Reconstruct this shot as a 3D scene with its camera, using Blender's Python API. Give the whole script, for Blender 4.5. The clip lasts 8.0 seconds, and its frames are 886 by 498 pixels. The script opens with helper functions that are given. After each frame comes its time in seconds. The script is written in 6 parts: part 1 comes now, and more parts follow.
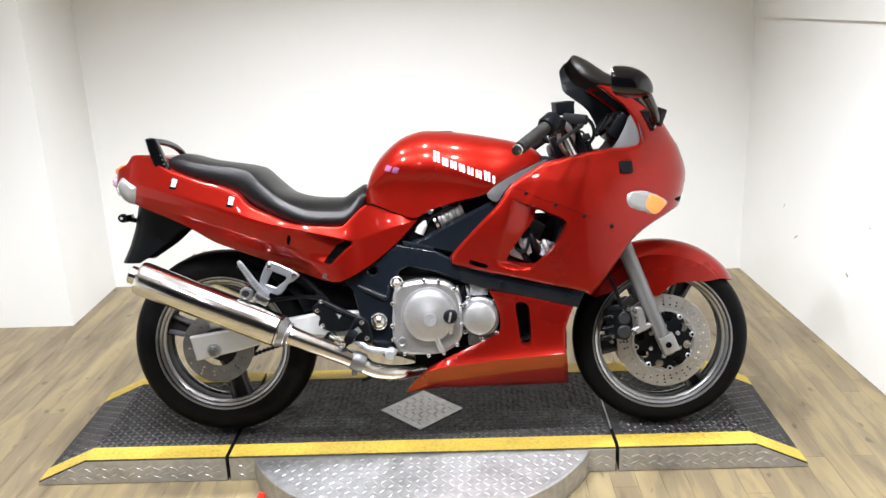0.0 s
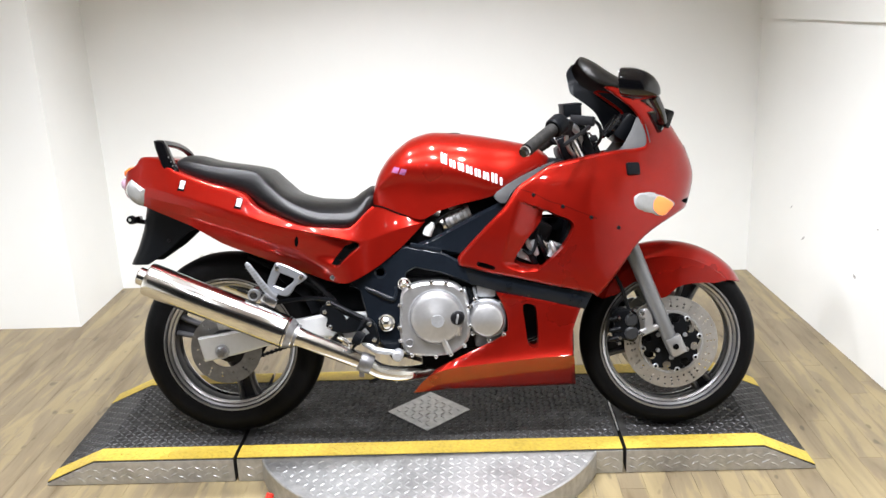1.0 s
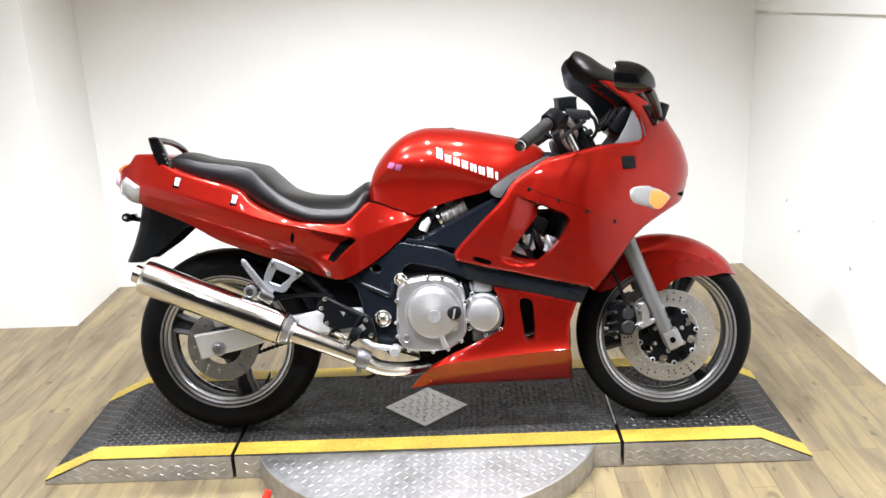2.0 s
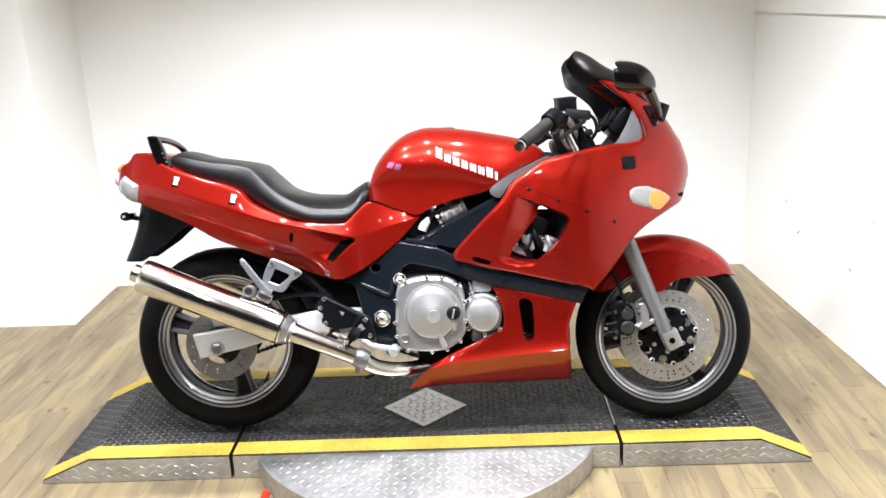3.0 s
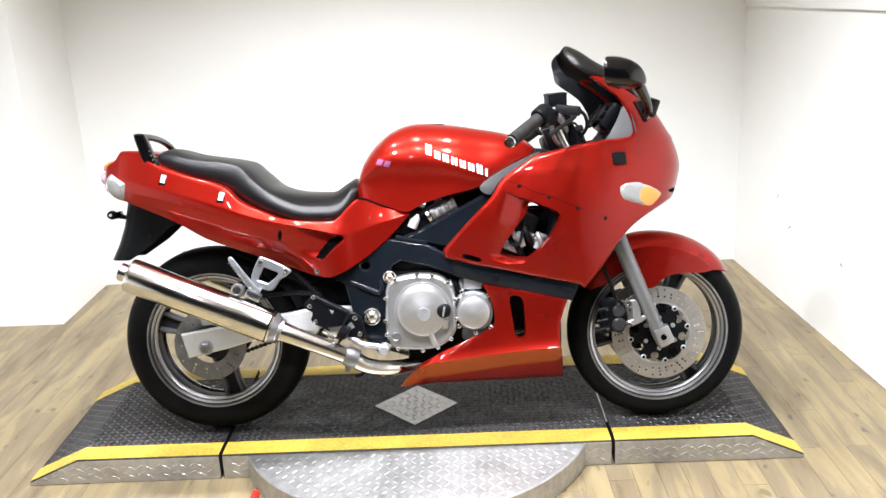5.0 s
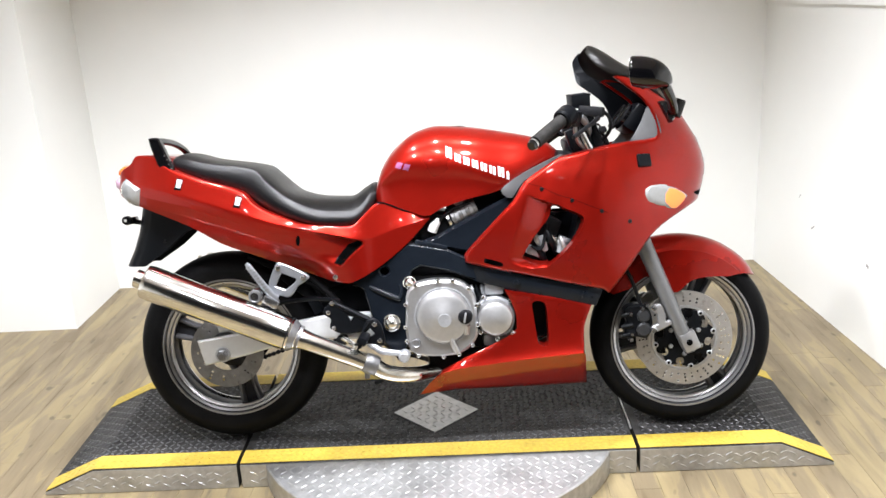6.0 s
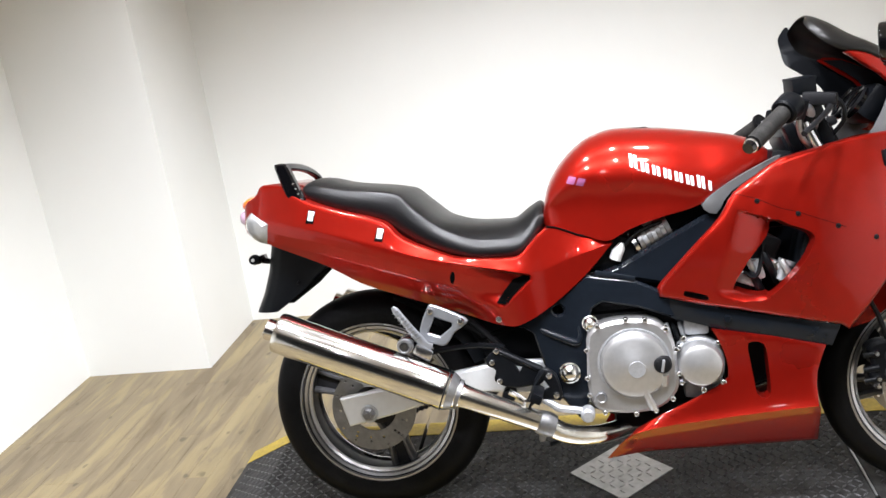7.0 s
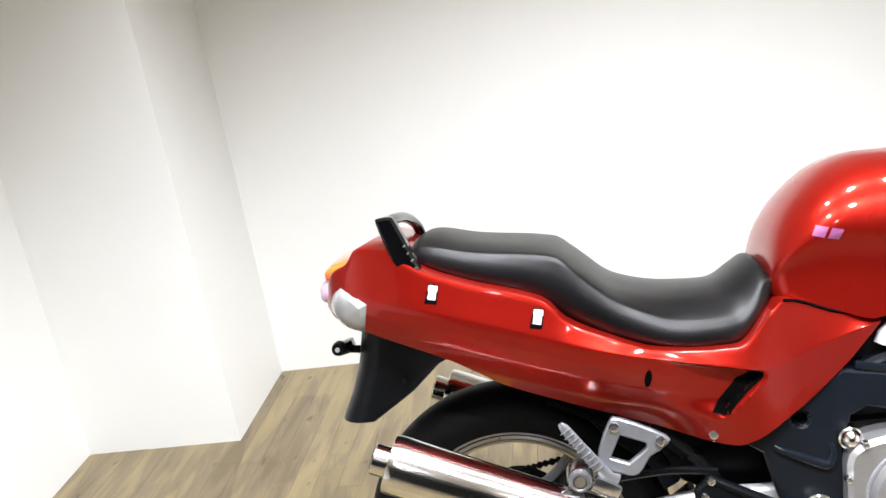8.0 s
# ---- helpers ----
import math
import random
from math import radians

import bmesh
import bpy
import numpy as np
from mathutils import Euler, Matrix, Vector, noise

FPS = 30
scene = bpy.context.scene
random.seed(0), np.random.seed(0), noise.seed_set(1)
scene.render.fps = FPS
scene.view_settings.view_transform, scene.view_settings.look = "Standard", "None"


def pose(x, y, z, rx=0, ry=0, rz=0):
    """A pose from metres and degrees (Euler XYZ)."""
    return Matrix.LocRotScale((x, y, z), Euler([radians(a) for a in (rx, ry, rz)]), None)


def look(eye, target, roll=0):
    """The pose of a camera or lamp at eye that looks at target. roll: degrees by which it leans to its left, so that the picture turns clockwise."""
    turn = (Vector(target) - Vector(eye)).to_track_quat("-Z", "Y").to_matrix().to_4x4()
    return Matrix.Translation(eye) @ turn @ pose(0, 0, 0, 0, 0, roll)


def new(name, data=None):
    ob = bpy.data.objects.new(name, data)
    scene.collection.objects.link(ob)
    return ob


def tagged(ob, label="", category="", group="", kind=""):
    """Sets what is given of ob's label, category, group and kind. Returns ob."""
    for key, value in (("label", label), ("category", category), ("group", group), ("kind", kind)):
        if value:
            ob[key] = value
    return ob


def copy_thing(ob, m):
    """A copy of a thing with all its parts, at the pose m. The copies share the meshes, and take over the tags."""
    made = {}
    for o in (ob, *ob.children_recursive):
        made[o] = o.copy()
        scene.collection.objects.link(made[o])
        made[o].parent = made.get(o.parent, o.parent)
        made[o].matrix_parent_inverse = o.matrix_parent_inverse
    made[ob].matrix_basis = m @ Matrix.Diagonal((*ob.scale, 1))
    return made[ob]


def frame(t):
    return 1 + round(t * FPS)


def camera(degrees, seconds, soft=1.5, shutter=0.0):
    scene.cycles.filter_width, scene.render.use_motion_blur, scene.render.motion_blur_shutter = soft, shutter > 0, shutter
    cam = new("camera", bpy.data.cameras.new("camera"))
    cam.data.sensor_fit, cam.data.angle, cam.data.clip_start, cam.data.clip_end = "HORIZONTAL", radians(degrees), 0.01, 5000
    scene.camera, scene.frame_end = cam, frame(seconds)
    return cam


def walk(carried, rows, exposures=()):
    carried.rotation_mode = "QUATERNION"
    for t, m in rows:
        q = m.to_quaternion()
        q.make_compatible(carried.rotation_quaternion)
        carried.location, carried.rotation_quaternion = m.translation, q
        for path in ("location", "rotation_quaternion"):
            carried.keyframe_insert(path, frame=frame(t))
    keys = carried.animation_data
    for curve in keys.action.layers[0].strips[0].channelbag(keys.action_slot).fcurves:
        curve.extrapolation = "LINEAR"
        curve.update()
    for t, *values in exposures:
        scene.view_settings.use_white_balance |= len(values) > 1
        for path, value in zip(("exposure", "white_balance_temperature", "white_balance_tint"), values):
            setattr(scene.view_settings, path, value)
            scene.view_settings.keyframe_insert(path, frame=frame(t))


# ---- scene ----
cam = camera(53.5, 8.0)
PATH = [
    (0, (0.102, -2.698, 1.536), (0.047, -0.788, 0.944), -2.3),
    (0.5, (0.092, -2.703, 1.535), (0.033, -0.791, 0.949), -2.2),
    (1, (0.096, -2.702, 1.539), (0.029, -0.792, 0.95), -2.4),
    (1.5, (0.096, -2.702, 1.534), (0.038, -0.793, 0.939), -2.8),
    (3, (0.094, -2.696, 1.531), (0.038, -0.788, 0.935), -2.6),
    (3.5, (0.099, -2.691, 1.53), (0.056, -0.782, 0.933), -2.6),
    (4, (0.102, -2.685, 1.53), (0.05, -0.777, 0.93), -2.5),
    (4.5, (0.102, -2.68, 1.529), (0.057, -0.774, 0.922), -2.9),
    (5.8, (0.086, -2.646, 1.53), (0.058, -0.739, 0.927), -2.4),
    (6, (0.064, -2.62, 1.534), (0.005, -0.716, 0.925), -3.2),
    (6.3, (0.012, -2.56, 1.53), (-0.098, -0.661, 0.916), -6.0),
    (6.5, (-0.02, -2.493, 1.511), (-0.164, -0.609, 0.856), -7.7),
    (6.6, (-0.018, -2.445, 1.504), (-0.173, -0.557, 0.868), -8.2),
    (6.8, (-0.04, -2.314, 1.484), (-0.27, -0.42, 0.886), -8.3),
    (7, (-0.09, -2.153, 1.485), (-0.431, -0.27, 0.904), -8.2),
    (7.2, (-0.159, -2.025, 1.518), (-0.606, -0.152, 0.976), -9.3),
    (7.3, (-0.211, -1.972, 1.527), (-0.706, -0.119, 0.96), -9.4),
    (7.5, (-0.308, -1.823, 1.508), (-0.815, 0.034, 0.969), -10.9),
    (7.8, (-0.46, -1.622, 1.496), (-0.855, 0.246, 0.905), -11.6),
    (8, (-0.541, -1.485, 1.496), (-0.833, 0.396, 0.887), -9.7),
]
walk(cam, [(t, look(eye, target, roll)) for t, eye, target, roll in PATH], [(0.0, -0.17), (1.5, -0.08), (3.0, 0.10), (4.5, 0.10), (6.0, -0.02), (6.5, -0.1), (7.0, -0.16), (7.5, -0.13), (8.0, -0.16)])

# ---- light ----
world = bpy.data.worlds.new("room_dark")
scene.world = world
world.use_nodes = True
world.node_tree.nodes["Background"].inputs[0].default_value = (0.9, 0.95, 1.0, 1)
world.node_tree.nodes["Background"].inputs[1].default_value = 0.05
CEILING = 2.75
# Pairs at y -2.4 and -5.0 are unseen, added to fill flank and reflections.
LAMPS = [(-0.92, -0.05, 1.0), (-0.2, -0.05, 0.9), (0.4, -0.05, 0.78), (-0.98, -1.05, 1.32), (-0.2, -1.05, 1.2), (0.45, -1.05, 1.08), (-0.8, -2.4, 0.3), (0.5, -2.4, 0.3), (-1.0, -5.0, 0.35), (1.0, -5.0, 0.35)]
LAMP_WATTS = 39.5


# ---- materials ----
def material(name, color, rough=0.5, metal=0.0, vary=0.15, scale=8.0, bump=0.0, bump_scale=60.0, coat=0.0, stretch=(1, 1, 1), rough_vary=0.1, spec=0.5, coat_ior=1.5):
    m = bpy.data.materials.new(name)
    m.use_nodes = True
    t = m.node_tree
    b = t.nodes["Principled BSDF"]
    co = t.nodes.new("ShaderNodeTexCoord")
    mp = t.nodes.new("ShaderNodeMapping")
    mp.inputs["Scale"].default_value = stretch
    t.links.new(co.outputs["Object"], mp.inputs[0])
    n1 = t.nodes.new("ShaderNodeTexNoise")
    n1.inputs["Scale"].default_value, n1.inputs["Detail"].default_value = scale, 5
    n2 = t.nodes.new("ShaderNodeTexNoise")
    n2.inputs["Scale"].default_value, n2.inputs["Detail"].default_value = scale * 9, 3
    for n in (n1, n2):
        t.links.new(mp.outputs[0], n.inputs["Vector"])
    add = t.nodes.new("ShaderNodeMath")
    add.operation = "ADD"
    t.links.new(n1.outputs[0], add.inputs[0])
    t.links.new(n2.outputs[0], add.inputs[1])
    r = t.nodes.new("ShaderNodeMapRange")
    r.inputs["From Min"].default_value, r.inputs["From Max"].default_value = 0.6, 1.4
    r.inputs["To Min"].default_value, r.inputs["To Max"].default_value = 1 - vary, 1 + vary
    t.links.new(add.outputs[0], r.inputs["Value"])
    mul = t.nodes.new("ShaderNodeVectorMath")
    mul.operation = "SCALE"
    mul.inputs[0].default_value = color
    t.links.new(r.outputs[0], mul.inputs["Scale"])
    t.links.new(mul.outputs[0], b.inputs["Base Color"])
    rr = t.nodes.new("ShaderNodeMapRange")
    rr.inputs["From Min"].default_value, rr.inputs["From Max"].default_value = 0.3, 0.7
    rr.inputs["To Min"].default_value, rr.inputs["To Max"].default_value = max(0.02, rough * (1 - rough_vary)), min(1, rough * (1 + rough_vary))
    t.links.new(n1.outputs[0], rr.inputs["Value"])
    t.links.new(rr.outputs[0], b.inputs["Roughness"])
    b.inputs["Metallic"].default_value = metal
    b.inputs["Specular IOR Level"].default_value = spec
    if coat:
        b.inputs["Coat Weight"].default_value, b.inputs["Coat Roughness"].default_value = coat, 0.02
        b.inputs["Coat IOR"].default_value = coat_ior
    if bump:
        nb = t.nodes.new("ShaderNodeTexNoise")
        nb.inputs["Scale"].default_value, nb.inputs["Detail"].default_value = bump_scale, 4
        t.links.new(mp.outputs[0], nb.inputs["Vector"])
        bp = t.nodes.new("ShaderNodeBump")
        bp.inputs["Strength"].default_value, bp.inputs["Distance"].default_value = bump, 0.002
        t.links.new(nb.outputs[0], bp.inputs["Height"])
        t.links.new(bp.outputs[0], b.inputs["Normal"])
    return m


def glow(name, color, strength):
    m = bpy.data.materials.new(name)
    m.use_nodes = True
    b = m.node_tree.nodes["Principled BSDF"]
    b.inputs["Base Color"].default_value = (*color, 1)
    b.inputs["Emission Color"].default_value = (*color, 1)
    b.inputs["Emission Strength"].default_value = strength
    return m


def clear(name, color, rough=0.05, weight=0.9):
    m = bpy.data.materials.new(name)
    m.use_nodes = True
    b = m.node_tree.nodes["Principled BSDF"]
    b.inputs["Base Color"].default_value = (*color, 1)
    b.inputs["Roughness"].default_value = rough
    b.inputs["Transmission Weight"].default_value = weight
    b.inputs["IOR"].default_value = 1.45
    return m


def plank_wood(island=False):
    """Printed oak vinyl: ragged tan and grey-brown streaks along the boards, fine grain, a few knots."""
    m = material("vinyl_plank_wood", (0.5, 0.4, 0.28), 0.42, vary=0.16, scale=5.0, stretch=(6, 0.9, 1), bump=0.08, bump_scale=40, spec=0.35)
    t = m.node_tree
    b = t.nodes["Principled BSDF"]
    info = t.nodes.new("ShaderNodeNewGeometry" if island else "ShaderNodeObjectInfo")
    pick = "Random Per Island" if island else "Random"
    co = t.nodes.new("ShaderNodeNewGeometry")

    def noise(scale, stretch, detail, rough, distort):
        mp = t.nodes.new("ShaderNodeMapping")
        mp.inputs["Scale"].default_value = stretch
        t.links.new(co.outputs["Position"], mp.inputs[0])
        n = t.nodes.new("ShaderNodeTexNoise")
        n.inputs["Scale"].default_value, n.inputs["Detail"].default_value = scale, detail
        n.inputs["Roughness"].default_value, n.inputs["Distortion"].default_value = rough, distort
        t.links.new(mp.outputs[0], n.inputs["Vector"])
        return n.outputs[0]

    def calc(op, a, c, d=0.0):
        n = t.nodes.new("ShaderNodeMath")
        n.operation = op
        for k, v in enumerate((a, c, d)):
            if isinstance(v, (int, float)):
                n.inputs[k].default_value = v
            else:
                t.links.new(v, n.inputs[k])
        return n.outputs[0]

    streak = noise(1.0, (17.0, 2.6, 1.0), 5, 0.55, 0.6)
    patch = noise(1.0, (3.2, 1.1, 1.0), 2, 0.5, 0.0)
    grain = noise(1.0, (160.0, 7.0, 1.0), 4, 0.6, 0.0)
    knots = noise(1.0, (22.0, 11.0, 1.0), 1, 0.4, 0.0)
    v = calc("MULTIPLY_ADD", patch, 0.28, calc("MULTIPLY_ADD", streak, 1.05, -0.165))
    v = calc("MULTIPLY_ADD", info.outputs[pick], 0.13, calc("ADD", v, -0.065))
    v = calc("MULTIPLY_ADD", grain, 0.12, calc("ADD", v, -0.06))
    ramp = t.nodes.new("ShaderNodeValToRGB")
    ramp.color_ramp.interpolation = "EASE"
    e = ramp.color_ramp.elements
    e[0].position, e[1].position = 0.30, 0.72
    e[0].color, e[1].color = (0.15, 0.113, 0.066, 1), (0.285, 0.226, 0.122, 1)
    for pos, col in ((0.44, (0.192, 0.151, 0.092, 1)), (0.50, (0.204, 0.162, 0.097, 1)), (0.56, (0.246, 0.194, 0.106, 1))):
        ramp.color_ramp.elements.new(pos).color = col
    t.links.new(v, ramp.inputs[0])
    dark = t.nodes.new("ShaderNodeMapRange")
    dark.inputs["From Min"].default_value, dark.inputs["From Max"].default_value = 0.70, 0.76
    dark.inputs["To Min"].default_value, dark.inputs["To Max"].default_value = 1.0, 0.55
    t.links.new(knots, dark.inputs["Value"])
    mul = t.nodes.new("ShaderNodeVectorMath")
    mul.operation = "SCALE"
    t.links.new(ramp.outputs[0], mul.inputs[0])
    t.links.new(dark.outputs[0], mul.inputs["Scale"])
    t.links.new(mul.outputs[0], b.inputs["Base Color"])
    return m


WALL = material("white_wall_paint", (0.79, 0.795, 0.768), 0.6, vary=0.012, scale=0.8)
CEIL = material("ceiling_paint", (0.66, 0.60, 0.53), 0.8, vary=0.04, scale=2)
PLANK, PLANK_REST = plank_wood(), plank_wood(True)
TREAD_BLACK = material("worn_black_tread", (0.026, 0.025, 0.0245), 0.5, vary=1.3, scale=5, bump=0.25, bump_scale=90, spec=0.18)
LUG_BLACK = material("worn_black_lug", (0.10, 0.10, 0.104), 0.36, metal=0.5, vary=0.7, scale=6)
YELLOW = material("yellow_safety_paint", (0.50, 0.362, 0.052), 0.55, vary=0.3, scale=9, bump=0.15)
STEEL = material("galvanised_tread", (0.47, 0.47, 0.468), 0.45, metal=0.82, vary=0.3, scale=5, bump=0.1, bump_scale=120)
GAP = material("gap_black", (0.002, 0.002, 0.002), 0.8, spec=0.02)
RED = material("metallic_red_paint", (0.252, 0.0086, 0.0048), 0.29, metal=0.6, vary=0.06, scale=3, coat=0.75, spec=0.03, coat_ior=1.4)
BLACKPL = material("black_plastic", (0.003, 0.0036, 0.0048), 0.38, vary=0.3, scale=12, bump=0.08, bump_scale=300, spec=0.14)
GLOSSBLK = material("gloss_black", (0.002, 0.002, 0.0025), 0.06, vary=0.2, spec=0.65)
SEATMAT = material("black_vinyl", (0.0035, 0.0035, 0.004), 0.34, vary=0.3, scale=7, bump=0.2, bump_scale=420, spec=0.30)
RUBBER = material("tyre_rubber", (0.004, 0.004, 0.0043), 0.5, vary=0.4, scale=16, bump=0.12, bump_scale=150, spec=0.06)
RIMGREY = material("rim_grey_paint", (0.13, 0.13, 0.137), 0.36, metal=0.6, vary=0.15)
RIMDARK = material("rim_dark_paint", (0.016, 0.016, 0.018), 0.42, vary=0.25, spec=0.12)
CALIPER = material("caliper_grey", (0.035, 0.036, 0.038), 0.45, metal=0.3, vary=0.3, spec=0.25)
LIP = material("machined_lip", (0.42, 0.42, 0.43), 0.3, metal=0.9, vary=0.12)
CHROME = material("chrome_muffler", (0.74, 0.735, 0.715), 0.14, metal=1.0, vary=0.05, scale=5, rough_vary=0.3)
PIPE = material("heat_tinted_steel", (0.64, 0.625, 0.585), 0.2, metal=1.0, vary=0.14, scale=9)
ALU = material("cast_aluminium", (0.43, 0.43, 0.435), 0.38, metal=0.8, vary=0.08, scale=10, bump=0.06, bump_scale=260)
ALUD = material("dull_aluminium", (0.42, 0.43, 0.45), 0.48, metal=0.7, vary=0.2, scale=14, bump=0.1)
BOLT = material("bright_bolt", (0.74, 0.74, 0.75), 0.22, metal=1.0, vary=0.1)
DISC = material("brake_disc_steel", (0.52, 0.50, 0.48), 0.32, metal=0.9, vary=0.12, scale=18)
FRAMEC = material("dark_blue_grey_frame", (0.006, 0.0082, 0.012), 0.22, vary=0.2, scale=6, coat=0.0, spec=0.28)
GREYPL = material("grey_inner_panel", (0.075, 0.075, 0.077), 0.5, vary=0.08, bump=0.05)
FORKGREY = material("fork_silver_paint", (0.17, 0.175, 0.18), 0.4, metal=0.5, vary=0.06)
BRACKET = material("grey_alloy_bracket", (0.30, 0.312, 0.335), 0.36, metal=0.7, vary=0.1)
CLAMPGREY = material("dull_clamp_steel", (0.22, 0.22, 0.225), 0.45, metal=0.8, vary=0.25)
SILVER = material("silver_swingarm_paint", (0.62, 0.63, 0.64), 0.42, metal=0.35, vary=0.06)
WHITE = material("white_decal", (0.7, 0.7, 0.7), 0.5, vary=0.03)
LILAC = material("lilac_decal", (0.22, 0.06, 0.15), 0.4, vary=0.1)
# Near-black holds the shade among engine parts; plain dark parts share it.
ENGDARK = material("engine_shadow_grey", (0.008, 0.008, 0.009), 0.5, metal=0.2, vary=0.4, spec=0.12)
WOODFRAME = material("dark_stained_wood", (0.022, 0.0165, 0.011), 0.4, vary=1.2, scale=7, stretch=(6, 6, 0.8), bump=0.15)
MESHSTEEL = material("expanded_steel_mesh", (0.035, 0.037, 0.042), 0.5, metal=0.3, vary=0.3)
GRIPWORN = material("worn_grip_rubber", (0.022, 0.021, 0.020), 0.6, vary=0.7, scale=40, bump=0.3, bump_scale=220, spec=0.1)
REDGRIP = material("red_rubber_grip", (0.55, 0.03, 0.015), 0.4, vary=0.1)
LENSCLEAR = material("clear_lens", (0.27, 0.275, 0.275), 0.14, vary=0.09, coat=1.0, scale=45, stretch=(0.3, 1, 1))
LENSAMBER = glow("lit_amber_lens", (0.97, 0.25, 0.055), 0.5)
LENSORANGE = material("orange_tail_lens", (0.85, 0.16, 0.02), 0.15, vary=0.1, coat=1.0)
LILACLENS = material("pale_pink_lens", (0.52, 0.33, 0.45), 0.15, vary=0.1, coat=1.0)
LAMPGLOW = glow("led_lamp_glow", (1.0, 0.97, 0.93), 60.0)


# ---- mesh tools ----
def link(name, verts, faces, mat, parent=None, label="", smooth=35, kind=""):
    me = bpy.data.meshes.new(name)
    me.from_pydata([tuple(v) for v in verts], [], [tuple(f) for f in faces])
    me.materials.append(mat)
    bm = bmesh.new()
    bm.from_mesh(me)
    bmesh.ops.recalc_face_normals(bm, faces=bm.faces)
    if smooth:
        for f in bm.faces:
            f.smooth = True
        for e in bm.edges:
            if len(e.link_faces) == 2 and e.calc_face_angle(0) > radians(smooth):
                e.smooth = False
    bm.to_mesh(me)
    bm.free()
    ob = new(name, me)
    if parent:
        ob.parent = parent
    return tagged(ob, label=label, kind=kind)


def part(name, bm, mat, parent, label=""):
    verts = [v.co.copy() for v in bm.verts]
    bm.verts.index_update()
    faces = [[v.index for v in f.verts] for f in bm.faces]
    bm.free()
    return link(name, verts, faces, mat, parent, label)


def smooth_closed(pts, steps=4, keep=()):
    """A closed Catmull-Rom line through the points; the numbers in keep stay sharp corners."""
    out, n = [], len(pts)
    P = [Vector(p) for p in pts]
    for i in range(n):
        p1, p2 = P[i], P[(i + 1) % n]
        p0 = p1 if i in keep else P[i - 1]
        p3 = p2 if (i + 1) % n in keep else P[(i + 2) % n]
        for k in range(steps):
            t = k / steps
            out.append(0.5 * ((2 * p1) + (p2 - p0) * t + (2 * p0 - 5 * p1 + 4 * p2 - p3) * t * t + (3 * p1 - p0 - 3 * p2 + p3) * t ** 3))
    return out


def smooth_open(pts, steps=6):
    out = []
    P = [Vector(p) for p in pts]
    for i in range(len(P) - 1):
        p0, p1, p2, p3 = P[max(i - 1, 0)], P[i], P[i + 1], P[min(i + 2, len(P) - 1)]
        for k in range(steps):
            t = k / steps
            out.append(0.5 * ((2 * p1) + (p2 - p0) * t + (2 * p0 - 5 * p1 + 4 * p2 - p3) * t * t + (3 * p1 - p0 - 3 * p2 + p3) * t ** 3))
    out.append(P[-1])
    return out


def inside(px, py, poly):
    n = len(poly)
    r = np.zeros(len(px), bool)
    j = n - 1
    for i in range(n):
        xi, yi, xj, yj = poly[i][0], poly[i][1], poly[j][0], poly[j][1]
        if yi != yj:
            cross = ((yi > py) != (yj > py)) & (px < (xj - xi) * (py - yi) / (yj - yi) + xi)
            r ^= cross
        j = i
    return r


def edge_distance(px, py, loops):
    best = np.full(len(px), 9.0)
    for poly in loops:
        q = np.array([(p[0], p[1]) for p in poly])
        for a, b in zip(q, np.roll(q, -1, 0)):
            d = b - a
            l2 = max(d @ d, 1e-12)
            t = np.clip(((px - a[0]) * d[0] + (py - a[1]) * d[1]) / l2, 0, 1)
            best = np.minimum(best, np.hypot(px - a[0] - t * d[0], py - a[1] - t * d[1]))
    return best


def triangulate(outline, holes=(), step=0.02, lines=()):
    from mathutils.geometry import delaunay_2d_cdt
    loops = [list(outline)] + [list(h) for h in holes]
    pts, edges = [], []
    for loop in loops:
        s = len(pts)
        pts += [Vector((p[0], p[1])) for p in loop]
        edges += [(s + i, s + (i + 1) % len(loop)) for i in range(len(loop))]
    for line in lines:
        s = len(pts)
        pts += [Vector((p[0], p[1])) for p in line]
        edges += [(s + i, s + i + 1) for i in range(len(line) - 1)]
    if step:
        xs = [p[0] for p in outline]
        ys = [p[1] for p in outline]
        gx, gy = np.meshgrid(np.arange(min(xs), max(xs), step), np.arange(min(ys), max(ys), step))
        gx, gy = gx.ravel() + 0.0013, gy.ravel() + 0.0007
        ok = inside(gx, gy, loops[0]) & (edge_distance(gx, gy, loops) > step * 0.45)
        if lines:
            ok &= edge_distance(gx, gy, [list(q) + list(q)[::-1] for q in lines]) > step * 0.3
        for h in loops[1:]:
            ok &= ~inside(gx, gy, h)
        pts += [Vector((a, b)) for a, b in zip(gx[ok], gy[ok])]
    v, _, f, _, _, _ = delaunay_2d_cdt(pts, edges, [], 0, 1e-7)
    cen = np.array([[sum(v[i][0] for i in t) / len(t), sum(v[i][1] for i in t) / len(t)] for t in f])
    ok = inside(cen[:, 0], cen[:, 1], loops[0])
    for h in loops[1:]:
        ok &= ~inside(cen[:, 0], cen[:, 1], h)
    return [(p[0], p[1]) for p in v], [t for t, k in zip(f, ok) if k], loops


